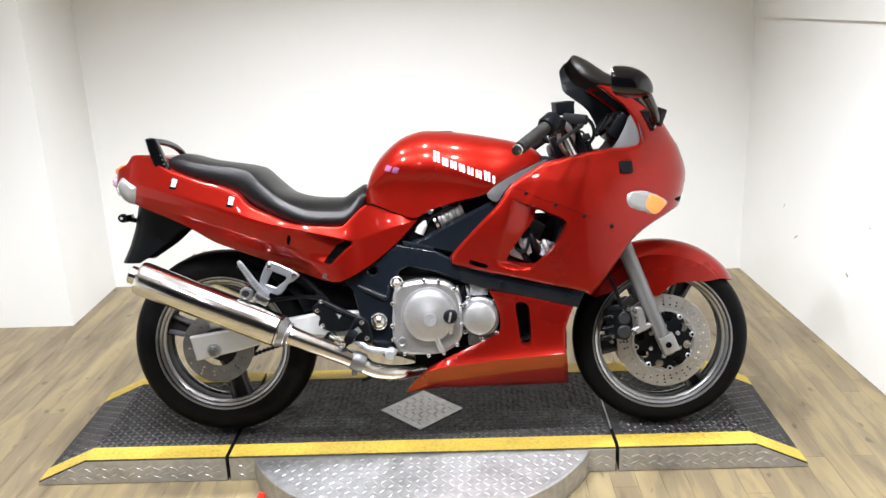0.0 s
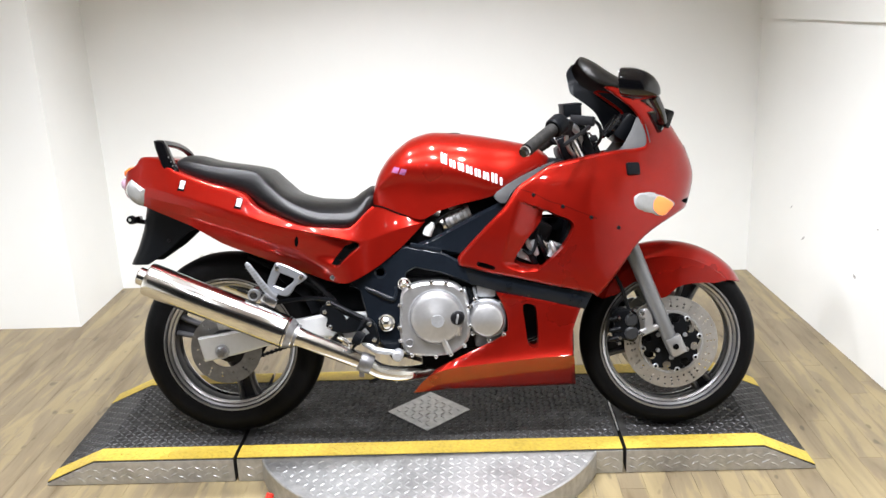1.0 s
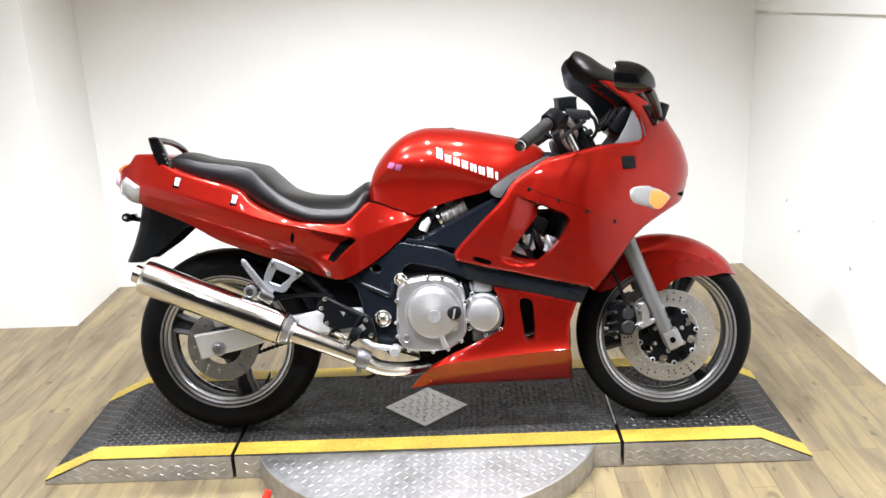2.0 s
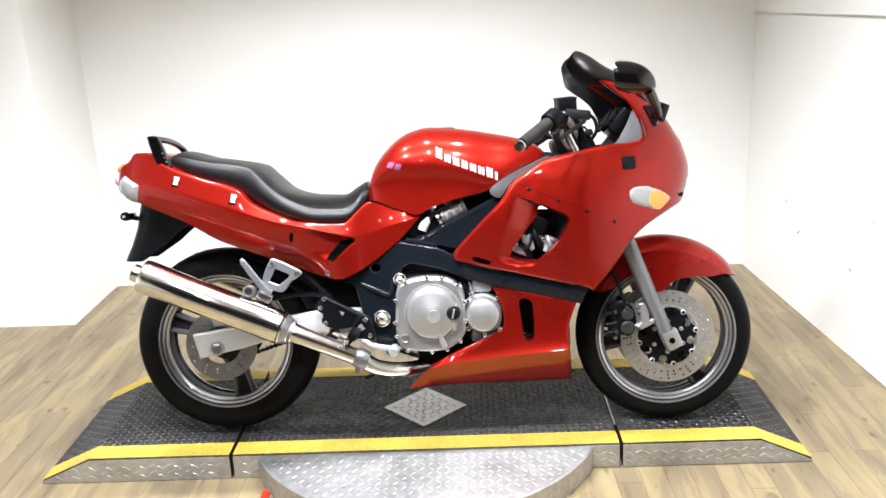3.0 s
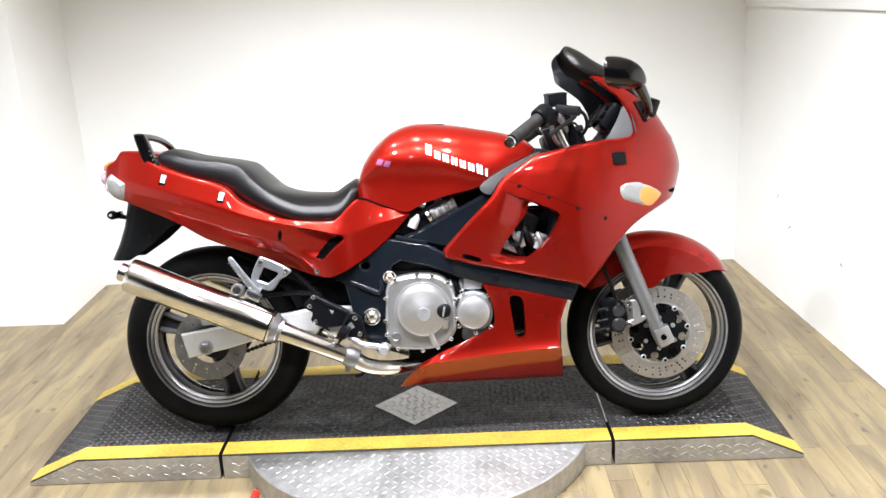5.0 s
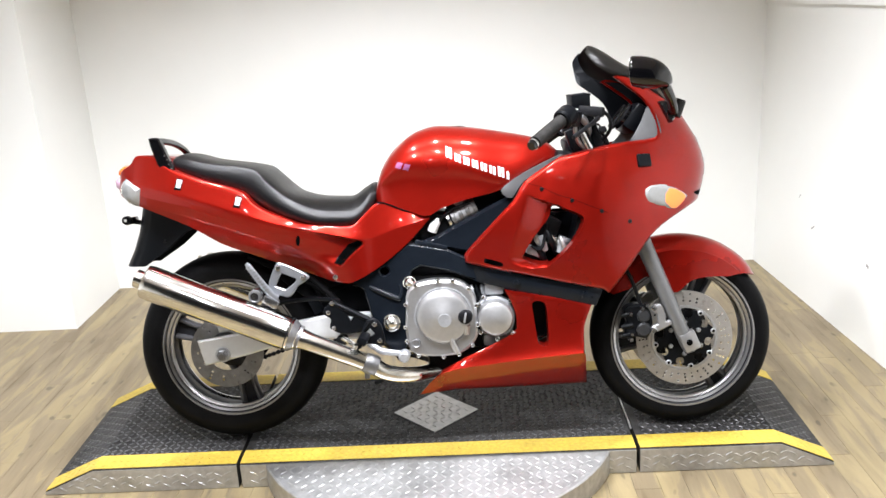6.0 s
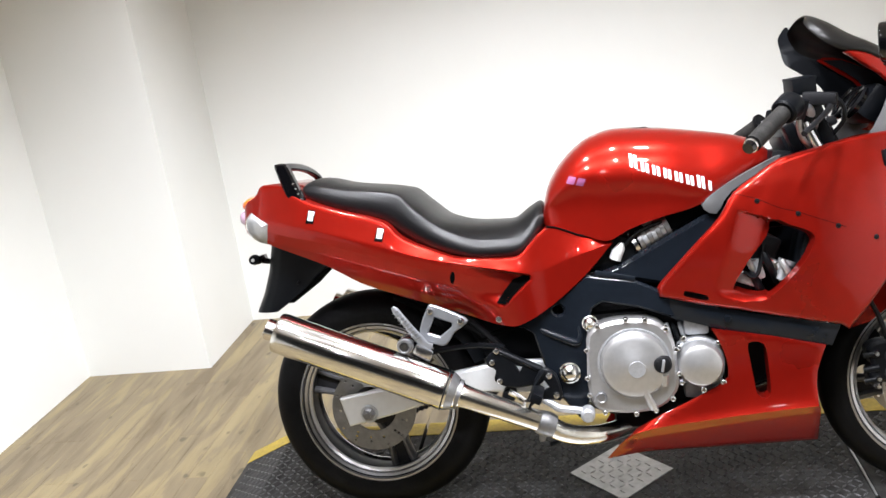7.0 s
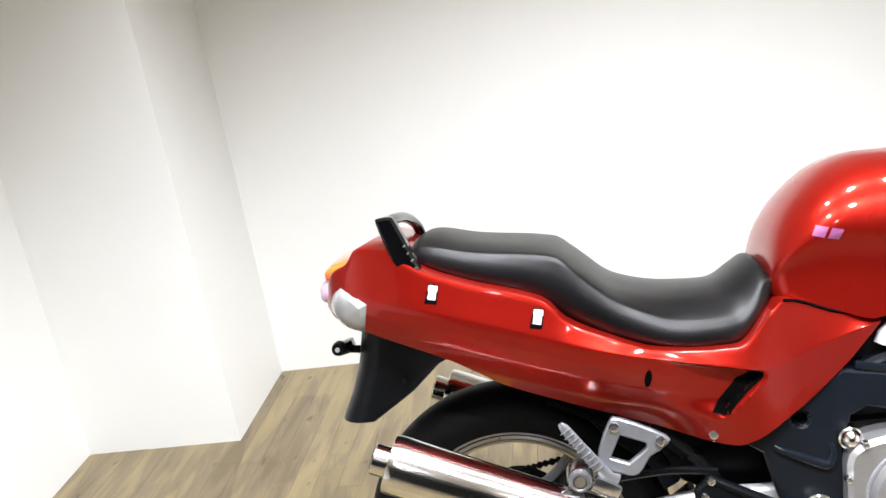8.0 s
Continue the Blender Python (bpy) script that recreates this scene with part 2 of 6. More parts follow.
def panel(name, outline, lateral, mat, parent, holes=(), thick=0.006, roll=0.02, step=0.02, side=-1, label="", warp=None, unwarp=None, lines=(), hole_roll=True):
    """A shell with rolled edges: outline in (x, height), lateral(x, h) the half width there."""
    if warp:
        outline = [warp(*p[:2]) for p in outline]
        holes = [[warp(*p[:2]) for p in h] for h in holes]
        lines = [[warp(*p[:2]) for p in q] for q in lines]
    v, tris, loops = triangulate(outline, holes, step, lines)
    d = edge_distance(np.array([p[0] for p in v]), np.array([p[1] for p in v]), loops if hole_roll else loops[:1])
    outer, inner = [], []
    for (a, b), dist in zip(v, d):
        x, h = unwarp(a, b) if unwarp else (a, b)
        w = lateral(x, h)
        k = max(0.0, 1 - dist / roll) if roll else 0
        w -= roll * 0.7 * (1 - math.sqrt(max(0, 1 - k * k))) if roll else 0
        outer.append((x, side * max(w, 0.0), h))
        inner.append((x, side * max(w - thick, 0.0), h))
    n = len(outer)
    faces = [tuple(t) for t in tris] + [tuple(n + i for i in reversed(t)) for t in tris]
    count = {}
    for t in tris:
        for a, b in zip(t, list(t[1:]) + [t[0]]):
            count[(a, b)] = 1
    for a, b in list(count):
        if (b, a) not in count:
            faces.append((b, a, n + a, n + b))
    return link(name, outer + inner, faces, mat, parent, label, smooth=40)


def plate(name, outline, l0, l1, mat, parent, holes=(), bevel=0.003, label=""):
    """A flat plate between two lateral positions; the outer face (l0) has a small bevel."""
    v, tris, loops = triangulate(outline, holes, 0)
    out = Vector((0, 0))
    n = len(v)
    faces = [tuple(n + i for i in reversed(t)) for t in tris]
    edges = {}
    for t in tris:
        for a, b in zip(t, list(t[1:]) + [t[0]]):
            edges[(a, b)] = 1
    border = [e for e in edges if (e[1], e[0]) not in edges]
    push = {}
    for a, b in border:
        d = Vector((v[b][0] - v[a][0], v[b][1] - v[a][1]))
        if d.length > 1e-9:
            nrm = Vector((-d.y, d.x)).normalized()
            for i in (a, b):
                push[i] = push.get(i, Vector((0, 0))) + nrm
    top = []
    for i, (x, h) in enumerate(v):
        p = push.get(i)
        if p is not None and p.length > 1e-6:
            p = p.normalized() * bevel
            top.append((x + p.x, l0, h + p.y))
        else:
            top.append((x, l0, h))
    mid = l0 + (bevel if l1 > l0 else -bevel)
    rim = [(x, mid, h) for x, h in v]
    back = [(x, l1, h) for x, h in v]
    verts = top + back + rim
    faces = [tuple(t) for t in tris] + faces
    for a, b in border:
        faces += [(b, a, 2 * n + a, 2 * n + b), (2 * n + b, 2 * n + a, n + a, n + b)]
    return link(name, verts, faces, mat, parent, label, smooth=25)


def lathe(name, profile, center, mat, parent, axis="y", seg=48, label="", smooth=30, arc=(0, 360)):
    """Turns (radius, offset) pairs round an axis through center."""
    verts, faces = [], []
    full = arc[1] - arc[0] >= 360
    cols = seg if full else seg + 1
    for i in range(cols):
        a = radians(arc[0] + (arc[1] - arc[0]) * i / seg)
        ca, sa = math.cos(a), math.sin(a)
        for r, o in profile:
            p = {"y": (r * ca, o, r * sa), "z": (r * ca, r * sa, o), "x": (o, r * ca, r * sa)}[axis]
            verts.append((center[0] + p[0], center[1] + p[1], center[2] + p[2]))
    m = len(profile)
    for i in range(seg):
        j = (i + 1) % cols
        for k in range(m - 1):
            faces.append((i * m + k, i * m + k + 1, j * m + k + 1, j * m + k))
    if full and profile[0][0] > 1e-6 and profile[-1][0] > 1e-6 and profile[0] != profile[-1]:
        faces += [(i * m + m - 1, i * m, (i + 1) % cols * m, (i + 1) % cols * m + m - 1) for i in range(cols)]
    return link(name, verts, faces, mat, parent, label, smooth=smooth)


def tube_mesh(points, radius, seg=10, flat=1.0):
    P = [Vector(p) for p in points]
    rad = radius if isinstance(radius, (list, tuple)) else [radius] * len(P)
    verts, faces = [], []
    up = Vector((0.13, 0.97, 0.21)).normalized()
    for i, p in enumerate(P):
        d = (P[min(i + 1, len(P) - 1)] - P[max(i - 1, 0)]).normalized()
        u = up - d * up.dot(d)
        if u.length < 1e-3:
            u = Vector((1, 0, 0)) - d * d.x
        u.normalize()
        w = d.cross(u)
        for k in range(seg):
            a = 2 * math.pi * k / seg
            verts.append(p + u * math.cos(a) * rad[i] * flat + w * math.sin(a) * rad[i])
    for i in range(len(P) - 1):
        for k in range(seg):
            l = (k + 1) % seg
            faces.append((i * seg + k, i * seg + l, (i + 1) * seg + l, (i + 1) * seg + k))
    faces.append(tuple(range(seg)))
    faces.append(tuple((len(P) - 1) * seg + k for k in range(seg)))
    return verts, faces


def tube(name, points, radius, mat, parent, seg=10, steps=6, label="", flat=1.0):
    pts = smooth_open(points, steps) if steps > 1 else points
    if isinstance(radius, (list, tuple)):
        n = len(pts)
        radius = list(np.interp(np.linspace(0, 1, n), np.linspace(0, 1, len(radius)), radius))
    v, f = tube_mesh(pts, radius, seg, flat)
    return link(name, v, f, mat, parent, label)


def loft(name, rings, mat, parent, label="", smooth=40, caps=True):
    m = len(rings[0])
    verts = [p for r in rings for p in r]
    faces = []
    for i in range(len(rings) - 1):
        for k in range(m):
            l = (k + 1) % m
            faces.append((i * m + k, i * m + l, (i + 1) * m + l, (i + 1) * m + k))
    if caps:
        faces.append(tuple(range(m)))
        faces.append(tuple((len(rings) - 1) * m + k for k in range(m)))
    return link(name, verts, faces, mat, parent, label, smooth=smooth)


def block(name, size, at, mat, parent=None, bevel=0.004, rot=(0, 0, 0), label="", seg=2, taper=1.0):
    bm = bmesh.new()
    bmesh.ops.create_cube(bm, size=1.0)
    for v in bm.verts:
        k = taper if v.co.z > 0 else 1.0
        v.co = Vector((v.co.x * size[0] * k, v.co.y * size[1] * k, v.co.z * size[2]))
    if bevel:
        bmesh.ops.bevel(bm, geom=list(bm.edges), offset=bevel, segments=seg, affect="EDGES", profile=0.6)
    bmesh.ops.transform(bm, matrix=pose(*at, *rot), verts=bm.verts)
    return part(name, bm, mat, parent, label)


def curve(keys):
    """Smooth interpolation through (x, value) pairs."""
    xs, ys = [k[0] for k in keys], [k[1] for k in keys]

    def f(x):
        if x <= xs[0]:
            return ys[0]
        if x >= xs[-1]:
            return ys[-1]
        i = max(j for j in range(len(xs) - 1) if xs[j] <= x)
        h = xs[i + 1] - xs[i]
        t = (x - xs[i]) / h

        def slope(j):
            if j in (0, len(xs) - 1):
                return 0.0 if len(xs) > 2 else (ys[1] - ys[0]) / (xs[1] - xs[0])
            a, b = (ys[j] - ys[j - 1]) / (xs[j] - xs[j - 1]), (ys[j + 1] - ys[j]) / (xs[j + 1] - xs[j])
            return 0.0 if a * b <= 0 else 2 * a * b / (a + b)
        m0 = slope(i) if i else (ys[1] - ys[0]) / (xs[1] - xs[0])
        m1 = slope(i + 1) if i + 1 < len(xs) - 1 else (ys[-1] - ys[-2]) / (xs[-1] - xs[-2])
        return (2 * t**3 - 3 * t**2 + 1) * ys[i] + (t**3 - 2 * t**2 + t) * h * m0 + (-2 * t**3 + 3 * t**2) * ys[i + 1] + (t**3 - t**2) * h * m1
    return f


def bolt(name, x, l, h, r, parent, mat=None, out=0.006):
    """A domed bolt head on the near (negative lateral) face."""
    ob = lathe(name, [(0.0, -out), (r * 0.35, -out), (r * 0.4, -out * 0.7), (r * 0.55, -out * 0.7), (r * 0.6, -out), (r * 0.85, -out * 0.9), (r, -out * 0.4), (r, 0.004)], (x, l, h), mat or BOLT, parent, seg=14)
    return ob


# ---- room ----
X0, X1, Y1, YB = -2.39, 1.54, 1.75, -3.4


def wall(name, lo, hi, label):
    c = [(a + b) / 2 for a, b in zip(lo, hi)]
    ob = block(name, [b - a for a, b in zip(lo, hi)], c, WALL, None, bevel=0.0)
    return tagged(ob, label, "wall", kind="structure")


wall("wall_north", (X0 - 0.12, Y1, -0.02), (X1 + 0.15, Y1 + 0.12, CEILING), "smooth white painted back wall")
east = wall("wall_east", (0, YB - 0.5 - Y1, -0.02), (0.12, 0, CEILING), "smooth white painted side wall with faint scuffs")
east.matrix_basis = pose(1.541, Y1, 0, 0, 0, 3.3)
wall("wall_west", (X0 - 0.12, YB - 0.12, -0.02), (X0, Y1, CEILING), "smooth white painted side wall")
SCUFF = material("grey_wall_scuff", (0.33, 0.32, 0.31), 0.7, vary=0.5, scale=60)
for y, z, w, t, a in [(-0.64, 0.36, 0.035, 0.006, -35), (-1.121, 0.343, 0.02, 0.012, 20), (-1.255, 0.574, 0.012, 0.006, 0), (-0.493, 0.467, 0.025, 0.004, -50)]:
    block("scuff", (0.0012, w, t), (-0.0004, y, z), SCUFF, east, 0.0004, (a, 0, 0), "small grey rub mark", 1)
# Made-up hall for reflections, never in view; its dimness is in the grey.
UNSEEN_HALL = material("unseen_hall_grey", (0.19, 0.187, 0.18), 0.8, vary=0.15, scale=1.5)
for nm, lo, hi in (("wall_unseen_south", (-6, -9.12, 0), (6, -9, 3.6)), ("wall_unseen_west", (-6.12, -9, 0), (-6, YB, 3.6)), ("wall_unseen_east", (6, -9, 0), (6.12, YB, 3.6)), ("wall_unseen_front", (-6, YB - 0.02, 0), (X0 - 0.12, YB + 0.1, 3.6)), ("wall_unseen_front_east", (X1 + 0.55, YB - 0.02, 0), (6, YB + 0.1, 3.6)), ("wall_unseen_lintel", (X0 - 0.12, YB - 0.02, CEILING + 0.1), (X1 + 0.55, YB + 0.1, 3.6))):
    wall(nm, lo, hi, "unseen added wall behind the camera, dimness in its grey").data.materials[0] = UNSEEN_HALL
wall("ceiling_unseen", (-6.1, -9.1, 3.6), (6.1, YB + 0.1, 3.7), "unseen added ceiling, dimness in its grey").data.materials[0] = UNSEEN_HALL
wall("floor_unseen", (-6.1, -9.1, -0.06), (6.1, YB, -0.003), "unseen added floor, dimness in its grey").data.materials[0] = UNSEEN_HALL
wall("wall_pilaster", (X0, 1.2, -0.02), (-1.803, Y1, CEILING), "white boxed-out wall corner beside the back wall")
soffit = wall("wall_soffit", (-0.012, YB - 0.5 - Y1, 1.292), (0, 0, CEILING + 0.2), "white upper wall panel with a shadow line beneath")
soffit.matrix_basis = pose(1.541, Y1, 0, -1.5, 0, 3.3)
tagged(block("ceiling", (X1 - X0 + 0.7, Y1 - YB + 0.2, 0.1), ((X0 + X1) / 2 + 0.2, (Y1 + YB) / 2, CEILING + 0.05), CEIL, None, bevel=0), "plain off-white ceiling", "ceiling", kind="structure")


def make_lamp():
    root = tagged(new("ceiling_lamp"), "round white ceiling downlight with a ring of LEDs", "ceiling lamp", "ceiling downlights")
    lathe("housing", [(0.0, 0.0), (0.13, 0.0), (0.135, -0.02), (0.125, -0.035), (0.11, -0.03), (0.105, -0.012), (0.0, -0.012)], (0, 0, 0), WHITE, root, "z", 32)
    for k in range(6):
        a = k * math.pi / 3
        lathe("diode", [(0.0, -0.024), (0.012, -0.024), (0.018, -0.018), (0.018, -0.011)], (0.062 * math.cos(a), 0.062 * math.sin(a), 0), LAMPGLOW, root, "z", 12, "glowing white diode")
    return root


first_lamp = make_lamp()
first_lamp.matrix_basis = pose(LAMPS[0][0], LAMPS[0][1], CEILING)
# Copies also serve the added fill pairs; the last two hang out of view.
for lx, ly, lw in LAMPS[1:]:
    copy_thing(first_lamp, pose(lx, ly, CEILING if ly > YB else 3.6))
for lx, ly, lw in LAMPS:
    data = bpy.data.lights.new("downlight", "SPOT")
    data.energy, data.spot_size, data.spot_blend, data.shadow_soft_size = LAMP_WATTS * 4 * lw, radians(124), 0.5, 0.06
    data.color = (0.955, 0.975, 1.045)
    new("downlight", data).matrix_world = pose(lx, ly, (CEILING if ly > YB else 3.6) - 0.06)

# ---- turntable stand ----
P = 0.084
stand = tagged(new("display_stand"), "low black tread-plate motorcycle stand with yellow edges", "display stand")
YF, YK = -0.205, 0.43
XA, XKA, XSA, XSB, XKB, XB = -1.32, -1.155, -0.692, 0.56, 1.0, 1.165


def deck_height(x):
    return float(np.interp(x, [XA, XKA, XKB, XB], [0.012, P, P, 0.012]))


def deck(name, xs, label):
    """One length of the stand: a hollow folded plate with its top following the ramp."""
    rings = []
    for x in xs:
        h = deck_height(x)
        rings.append([(x, YF, 0.001), (x, YF, h - 0.004), (x, YF + 0.004, h), (x, YK - 0.004, h), (x, YK, h - 0.004), (x, YK, 0.001)])
    return loft(name, rings, TREAD_BLACK, stand, label, smooth=20)


G = 0.006
segments = [(XA, XKA, XSA - G), (XSA + G, XSB - G), (XSB + G, XKB, XB)]
for xs in segments:
    deck("deck", xs, "black tread plate with worn coating")


def strip_quad(name, xs, ya, yb, lift, mat, label):
    verts, faces = [], []
    for x in xs:
        h = deck_height(x)
        verts += [(x, ya, h + 0.0005), (x, ya, h + lift), (x, yb, h + lift), (x, yb, h + 0.0005)]
    for i in range(len(xs) - 1):
        for k in range(3):
            faces.append((4 * i + k, 4 * i + k + 1, 4 * i + k + 5, 4 * i + k + 4))
    return link(name, verts, faces, mat, stand, label, smooth=0)


for xs in segments:
    strip_quad("edge_stripe", xs, YF + 0.002, YF + 0.078, 0.0022, YELLOW, "worn yellow painted edge")
    strip_quad("edge_stripe", xs, YK - 0.078, YK - 0.002, 0.0022, YELLOW, "worn yellow painted edge")
    verts, faces = [], []
    for x in xs:
        h = deck_height(x) - 0.004
        verts += [(x, YF - 0.001, 0.002), (x, YF - 0.004, 0.002), (x, YF - 0.004, h), (x, YF - 0.001, h)]
    for i in range(len(xs) - 1):
        for k in range(4):
            faces.append((4 * i + k, 4 * i + (k + 1) % 4, 4 * i + 4 + (k + 1) % 4, 4 * i + 4 + k))
    faces += [(0, 1, 2, 3), tuple(4 * (len(xs) - 1) + k for k in range(4))]
    link("front_skirt", verts, faces, STEEL, stand, "bare diamond-pattern steel skirt", smooth=0)


def lugs(name, places, mat, label, normal="up", size=(0.026, 0.0075, 0.0022)):
    """Raised tread bars as low ridged prisms, joined into one mesh. places: x, y, z, direction angle."""
    verts, faces = [], []
    a, b, c = size
    for x, y, z, ang, slope in places:
        ca, sa = math.cos(ang), math.sin(ang)
        n = len(verts)
        for u, v, w in ((-a, 0, 0), (0, -b, 0), (a, 0, 0), (0, b, 0), (-a * 0.45, 0, c), (a * 0.45, 0, c)):
            u, v = u * 0.5, v * 0.5
            px, py = u * ca - v * sa, u * sa + v * ca
            if normal == "up":
                verts.append((x + px, y + py, z + w + px * slope))
            else:
                verts.append((x + px, y - w, z + py))
        faces += [(n, n + 1, n + 5, n + 4), (n + 1, n + 2, n + 5), (n + 2, n + 3, n + 4, n + 5), (n + 3, n, n + 4), (n + 3, n + 2, n + 1, n)]
    me = bpy.data.meshes.new(name)
    me.from_pydata(verts, [], faces)
    me.materials.append(mat)
    ob = new(name, me)
    ob.parent = stand
    return tagged(ob, label=label, kind="stuff")


DX, DY, DR = -0.075, 0.085, 0.145
CX, CY, CR = -0.067, 0.029, 0.588


def lug_grid(x0, x1, y0, y1, pitch, keep, height, jig=0.0):
    out = []
    for i in range(int((x1 - x0) / pitch)):
        for j in range(int((y1 - y0) / pitch)):
            x, y = x0 + (i + 0.5) * pitch, y0 + (j + 0.5) * pitch
            if keep(x, y):
                s = 0.0 if XKA < x < XKB else (P - 0.012) / (XKA - XA) * (1 if x < XKA else -1)
                out.append((x, y, height(x), radians(45 if (i + j) % 2 else -45), s))
    return out


def on_deck(x, y):
    clear_of = abs(x - XSA) > 0.02 and abs(x - XSB) > 0.02
    return clear_of and abs(x - DX) + abs(y - DY) > DR + 0.015


lugs("tread_pattern", lug_grid(XA + 0.02, XB - 0.02, YF + 0.08, YK - 0.08, 0.0205, on_deck, deck_height), LUG_BLACK, "worn black raised tread bars", size=(0.024, 0.0078, 0.0024))
lugs("stripe_tread", lug_grid(XA + 0.02, XB - 0.02, YF + 0.004, YF + 0.075, 0.0235, lambda x, y: abs(x - XSA) > 0.02 and abs(x - XSB) > 0.02, lambda x: deck_height(x) + 0.0012), YELLOW, "yellow painted raised tread bars")
lugs("skirt_tread", [(x, YF - 0.0042, z, radians(45 if k % 2 else -45) * 0.6, 0) for k, x in enumerate(np.arange(XA + 0.06, XB - 0.05, 0.028)) for z in (0.02 + 0.012 * (k % 2), 0.05 + 0.006 * (k % 2)) if z < deck_height(x) - 0.012 and abs(x - XSA) > 0.025 and abs(x - XSB) > 0.025], STEEL, "raised bars on the steel skirt", "front", (0.03, 0.008, 0.002))
block("joint_strip", (0.0055, 0.27, 0.006), (XSB, 0.055, P - 0.001), STEEL, stand, 0.001, label="bright steel strip in the joint")
# bare diamond panel in the middle of the deck
link("centre_diamond", [(DX - DR, DY, P + 0.0006), (DX, DY - DR, P + 0.0006), (DX + DR, DY, P + 0.0006), (DX, DY + DR, P + 0.0006), (DX - DR, DY, P + 0.003), (DX, DY - DR, P + 0.003), (DX + DR, DY, P + 0.003), (DX, DY + DR, P + 0.003)],
     [(4, 5, 6, 7), (0, 1, 5, 4), (1, 2, 6, 5), (2, 3, 7, 6), (3, 0, 4, 7)], STEEL, stand, "bare steel diamond panel", smooth=0)
lugs("diamond_tread", lug_grid(DX - DR, DX + DR, DY - DR, DY + DR, 0.026, lambda x, y: abs(x - DX) + abs(y - DY) < DR - 0.02, lambda x: P + 0.003), STEEL, "raised bars on the bare steel diamond")
# round turntable plate in front
reach = math.asin((YF + 0.03 - CY) / CR)
arc = [(CX + CR * math.cos(a), CY + CR * math.sin(a)) for a in np.linspace(-math.pi - reach, reach, 72)]
verts = [(x, y, 0.001) for x, y in arc] + [(x, y, P - 0.008) for x, y in arc] + [(CX + (x - CX) * 0.993, CY + (y - CY) * 0.993, P - 0.004) for x, y in arc]
faces = [(k * 72 + i, k * 72 + (i + 1) % 72, (k + 1) * 72 + (i + 1) % 72, (k + 1) * 72 + i) for k in (0, 1) for i in range(72)] + [tuple(range(144, 216)), tuple(reversed(range(72)))]
link("turntable_plate", verts, faces, STEEL, stand, "round bare diamond-plate turntable base", smooth=25)
lugs("turntable_tread", lug_grid(CX - CR, CX + CR, CY - CR, YF - 0.004, 0.026, lambda x, y: (x - CX) ** 2 + (y - CY) ** 2 < (CR - 0.015) ** 2, lambda x: P - 0.004), STEEL, "raised bars on the turntable plate", size=(0.025, 0.0075, 0.002))
# lock lever with a red grip
lever = tagged(new("lock_lever"), "short floor lever with a red rubber grip beside the turntable", "lever")
tube("rod", [(-0.555, -0.46, 0.004), (-0.548, -0.45, 0.03), (-0.54, -0.435, 0.06)], 0.007, STEEL, lever)
tube("grip", [(-0.548, -0.448, 0.03), (-0.541, -0.437, 0.055), (-0.53, -0.42, 0.088)], [0.013, 0.014, 0.011], REDGRIP, lever, label="red rubber grip")

# ---- motorcycle ----
LEAN = 11.0
bike = tagged(new("motorcycle"), "metallic red sport-touring motorcycle leaning on its side stand", "motorcycle")
bike.matrix_basis = pose(0, -0.05, P + 0.001, -LEAN, 0, 0)
FA, RA = Vector((0.730, 0.016, 0.291)), Vector((-0.716, 0.028, 0.318))


def wheel(name, c, R, half, rim_r, mirror_lip=True, label=""):
    """A cast wheel: rim as the mother part, with lips, spokes, hub and tyre."""
    hw = half * 0.82
    rim = lathe(name, [(rim_r, -hw), (rim_r - 0.012, -hw + 0.004), (rim_r - 0.02, -hw + 0.02), (rim_r - 0.028, -hw * 0.3), (rim_r - 0.028, hw * 0.3), (rim_r - 0.02, hw - 0.02), (rim_r - 0.012, hw - 0.004), (rim_r, hw), (rim_r - 0.004, hw * 0.6), (rim_r - 0.016, 0), (rim_r - 0.004, -hw * 0.6), (rim_r, -hw)], tuple(c), RIMDARK, bike, seg=72, label=label)
    for s in (-1, 1):
        lathe("rim_lip", [(rim_r + 0.003, s * hw), (rim_r + 0.002, s * (hw + 0.003)), (rim_r - 0.007, s * (hw + 0.003)), (rim_r - 0.009, s * (hw - 0.004)), (rim_r - 0.020, s * (hw - 0.008)), (rim_r - 0.022, s * (hw - 0.013)), (rim_r + 0.001, s * (hw - 0.012))], tuple(c), LIP, rim, seg=72, label="bright machined rim lip")
        lathe("rim_step", [(rim_r - 0.0225, s * (hw - 0.016)), (rim_r - 0.0235, s * (hw - 0.012)), (rim_r - 0.030, s * (hw - 0.016)), (rim_r - 0.031, s * (hw - 0.024)), (rim_r - 0.024, s * (hw - 0.024))], tuple(c), LIP, rim, seg=72)
    prof = []
    bead = rim_r - 0.002
    for k in range(25):
        a = math.pi * k / 24
        prof.append((bead + (R - bead) * math.sin(a) ** 0.80, -math.copysign(abs(math.cos(a)) ** 0.9, math.cos(a)) * half * (0.90 + 0.10 * min(1, math.sin(a) * 3))))
    lathe("tyre", prof, tuple(c), RUBBER, rim, seg=96, label="worn black road tyre")
    return rim


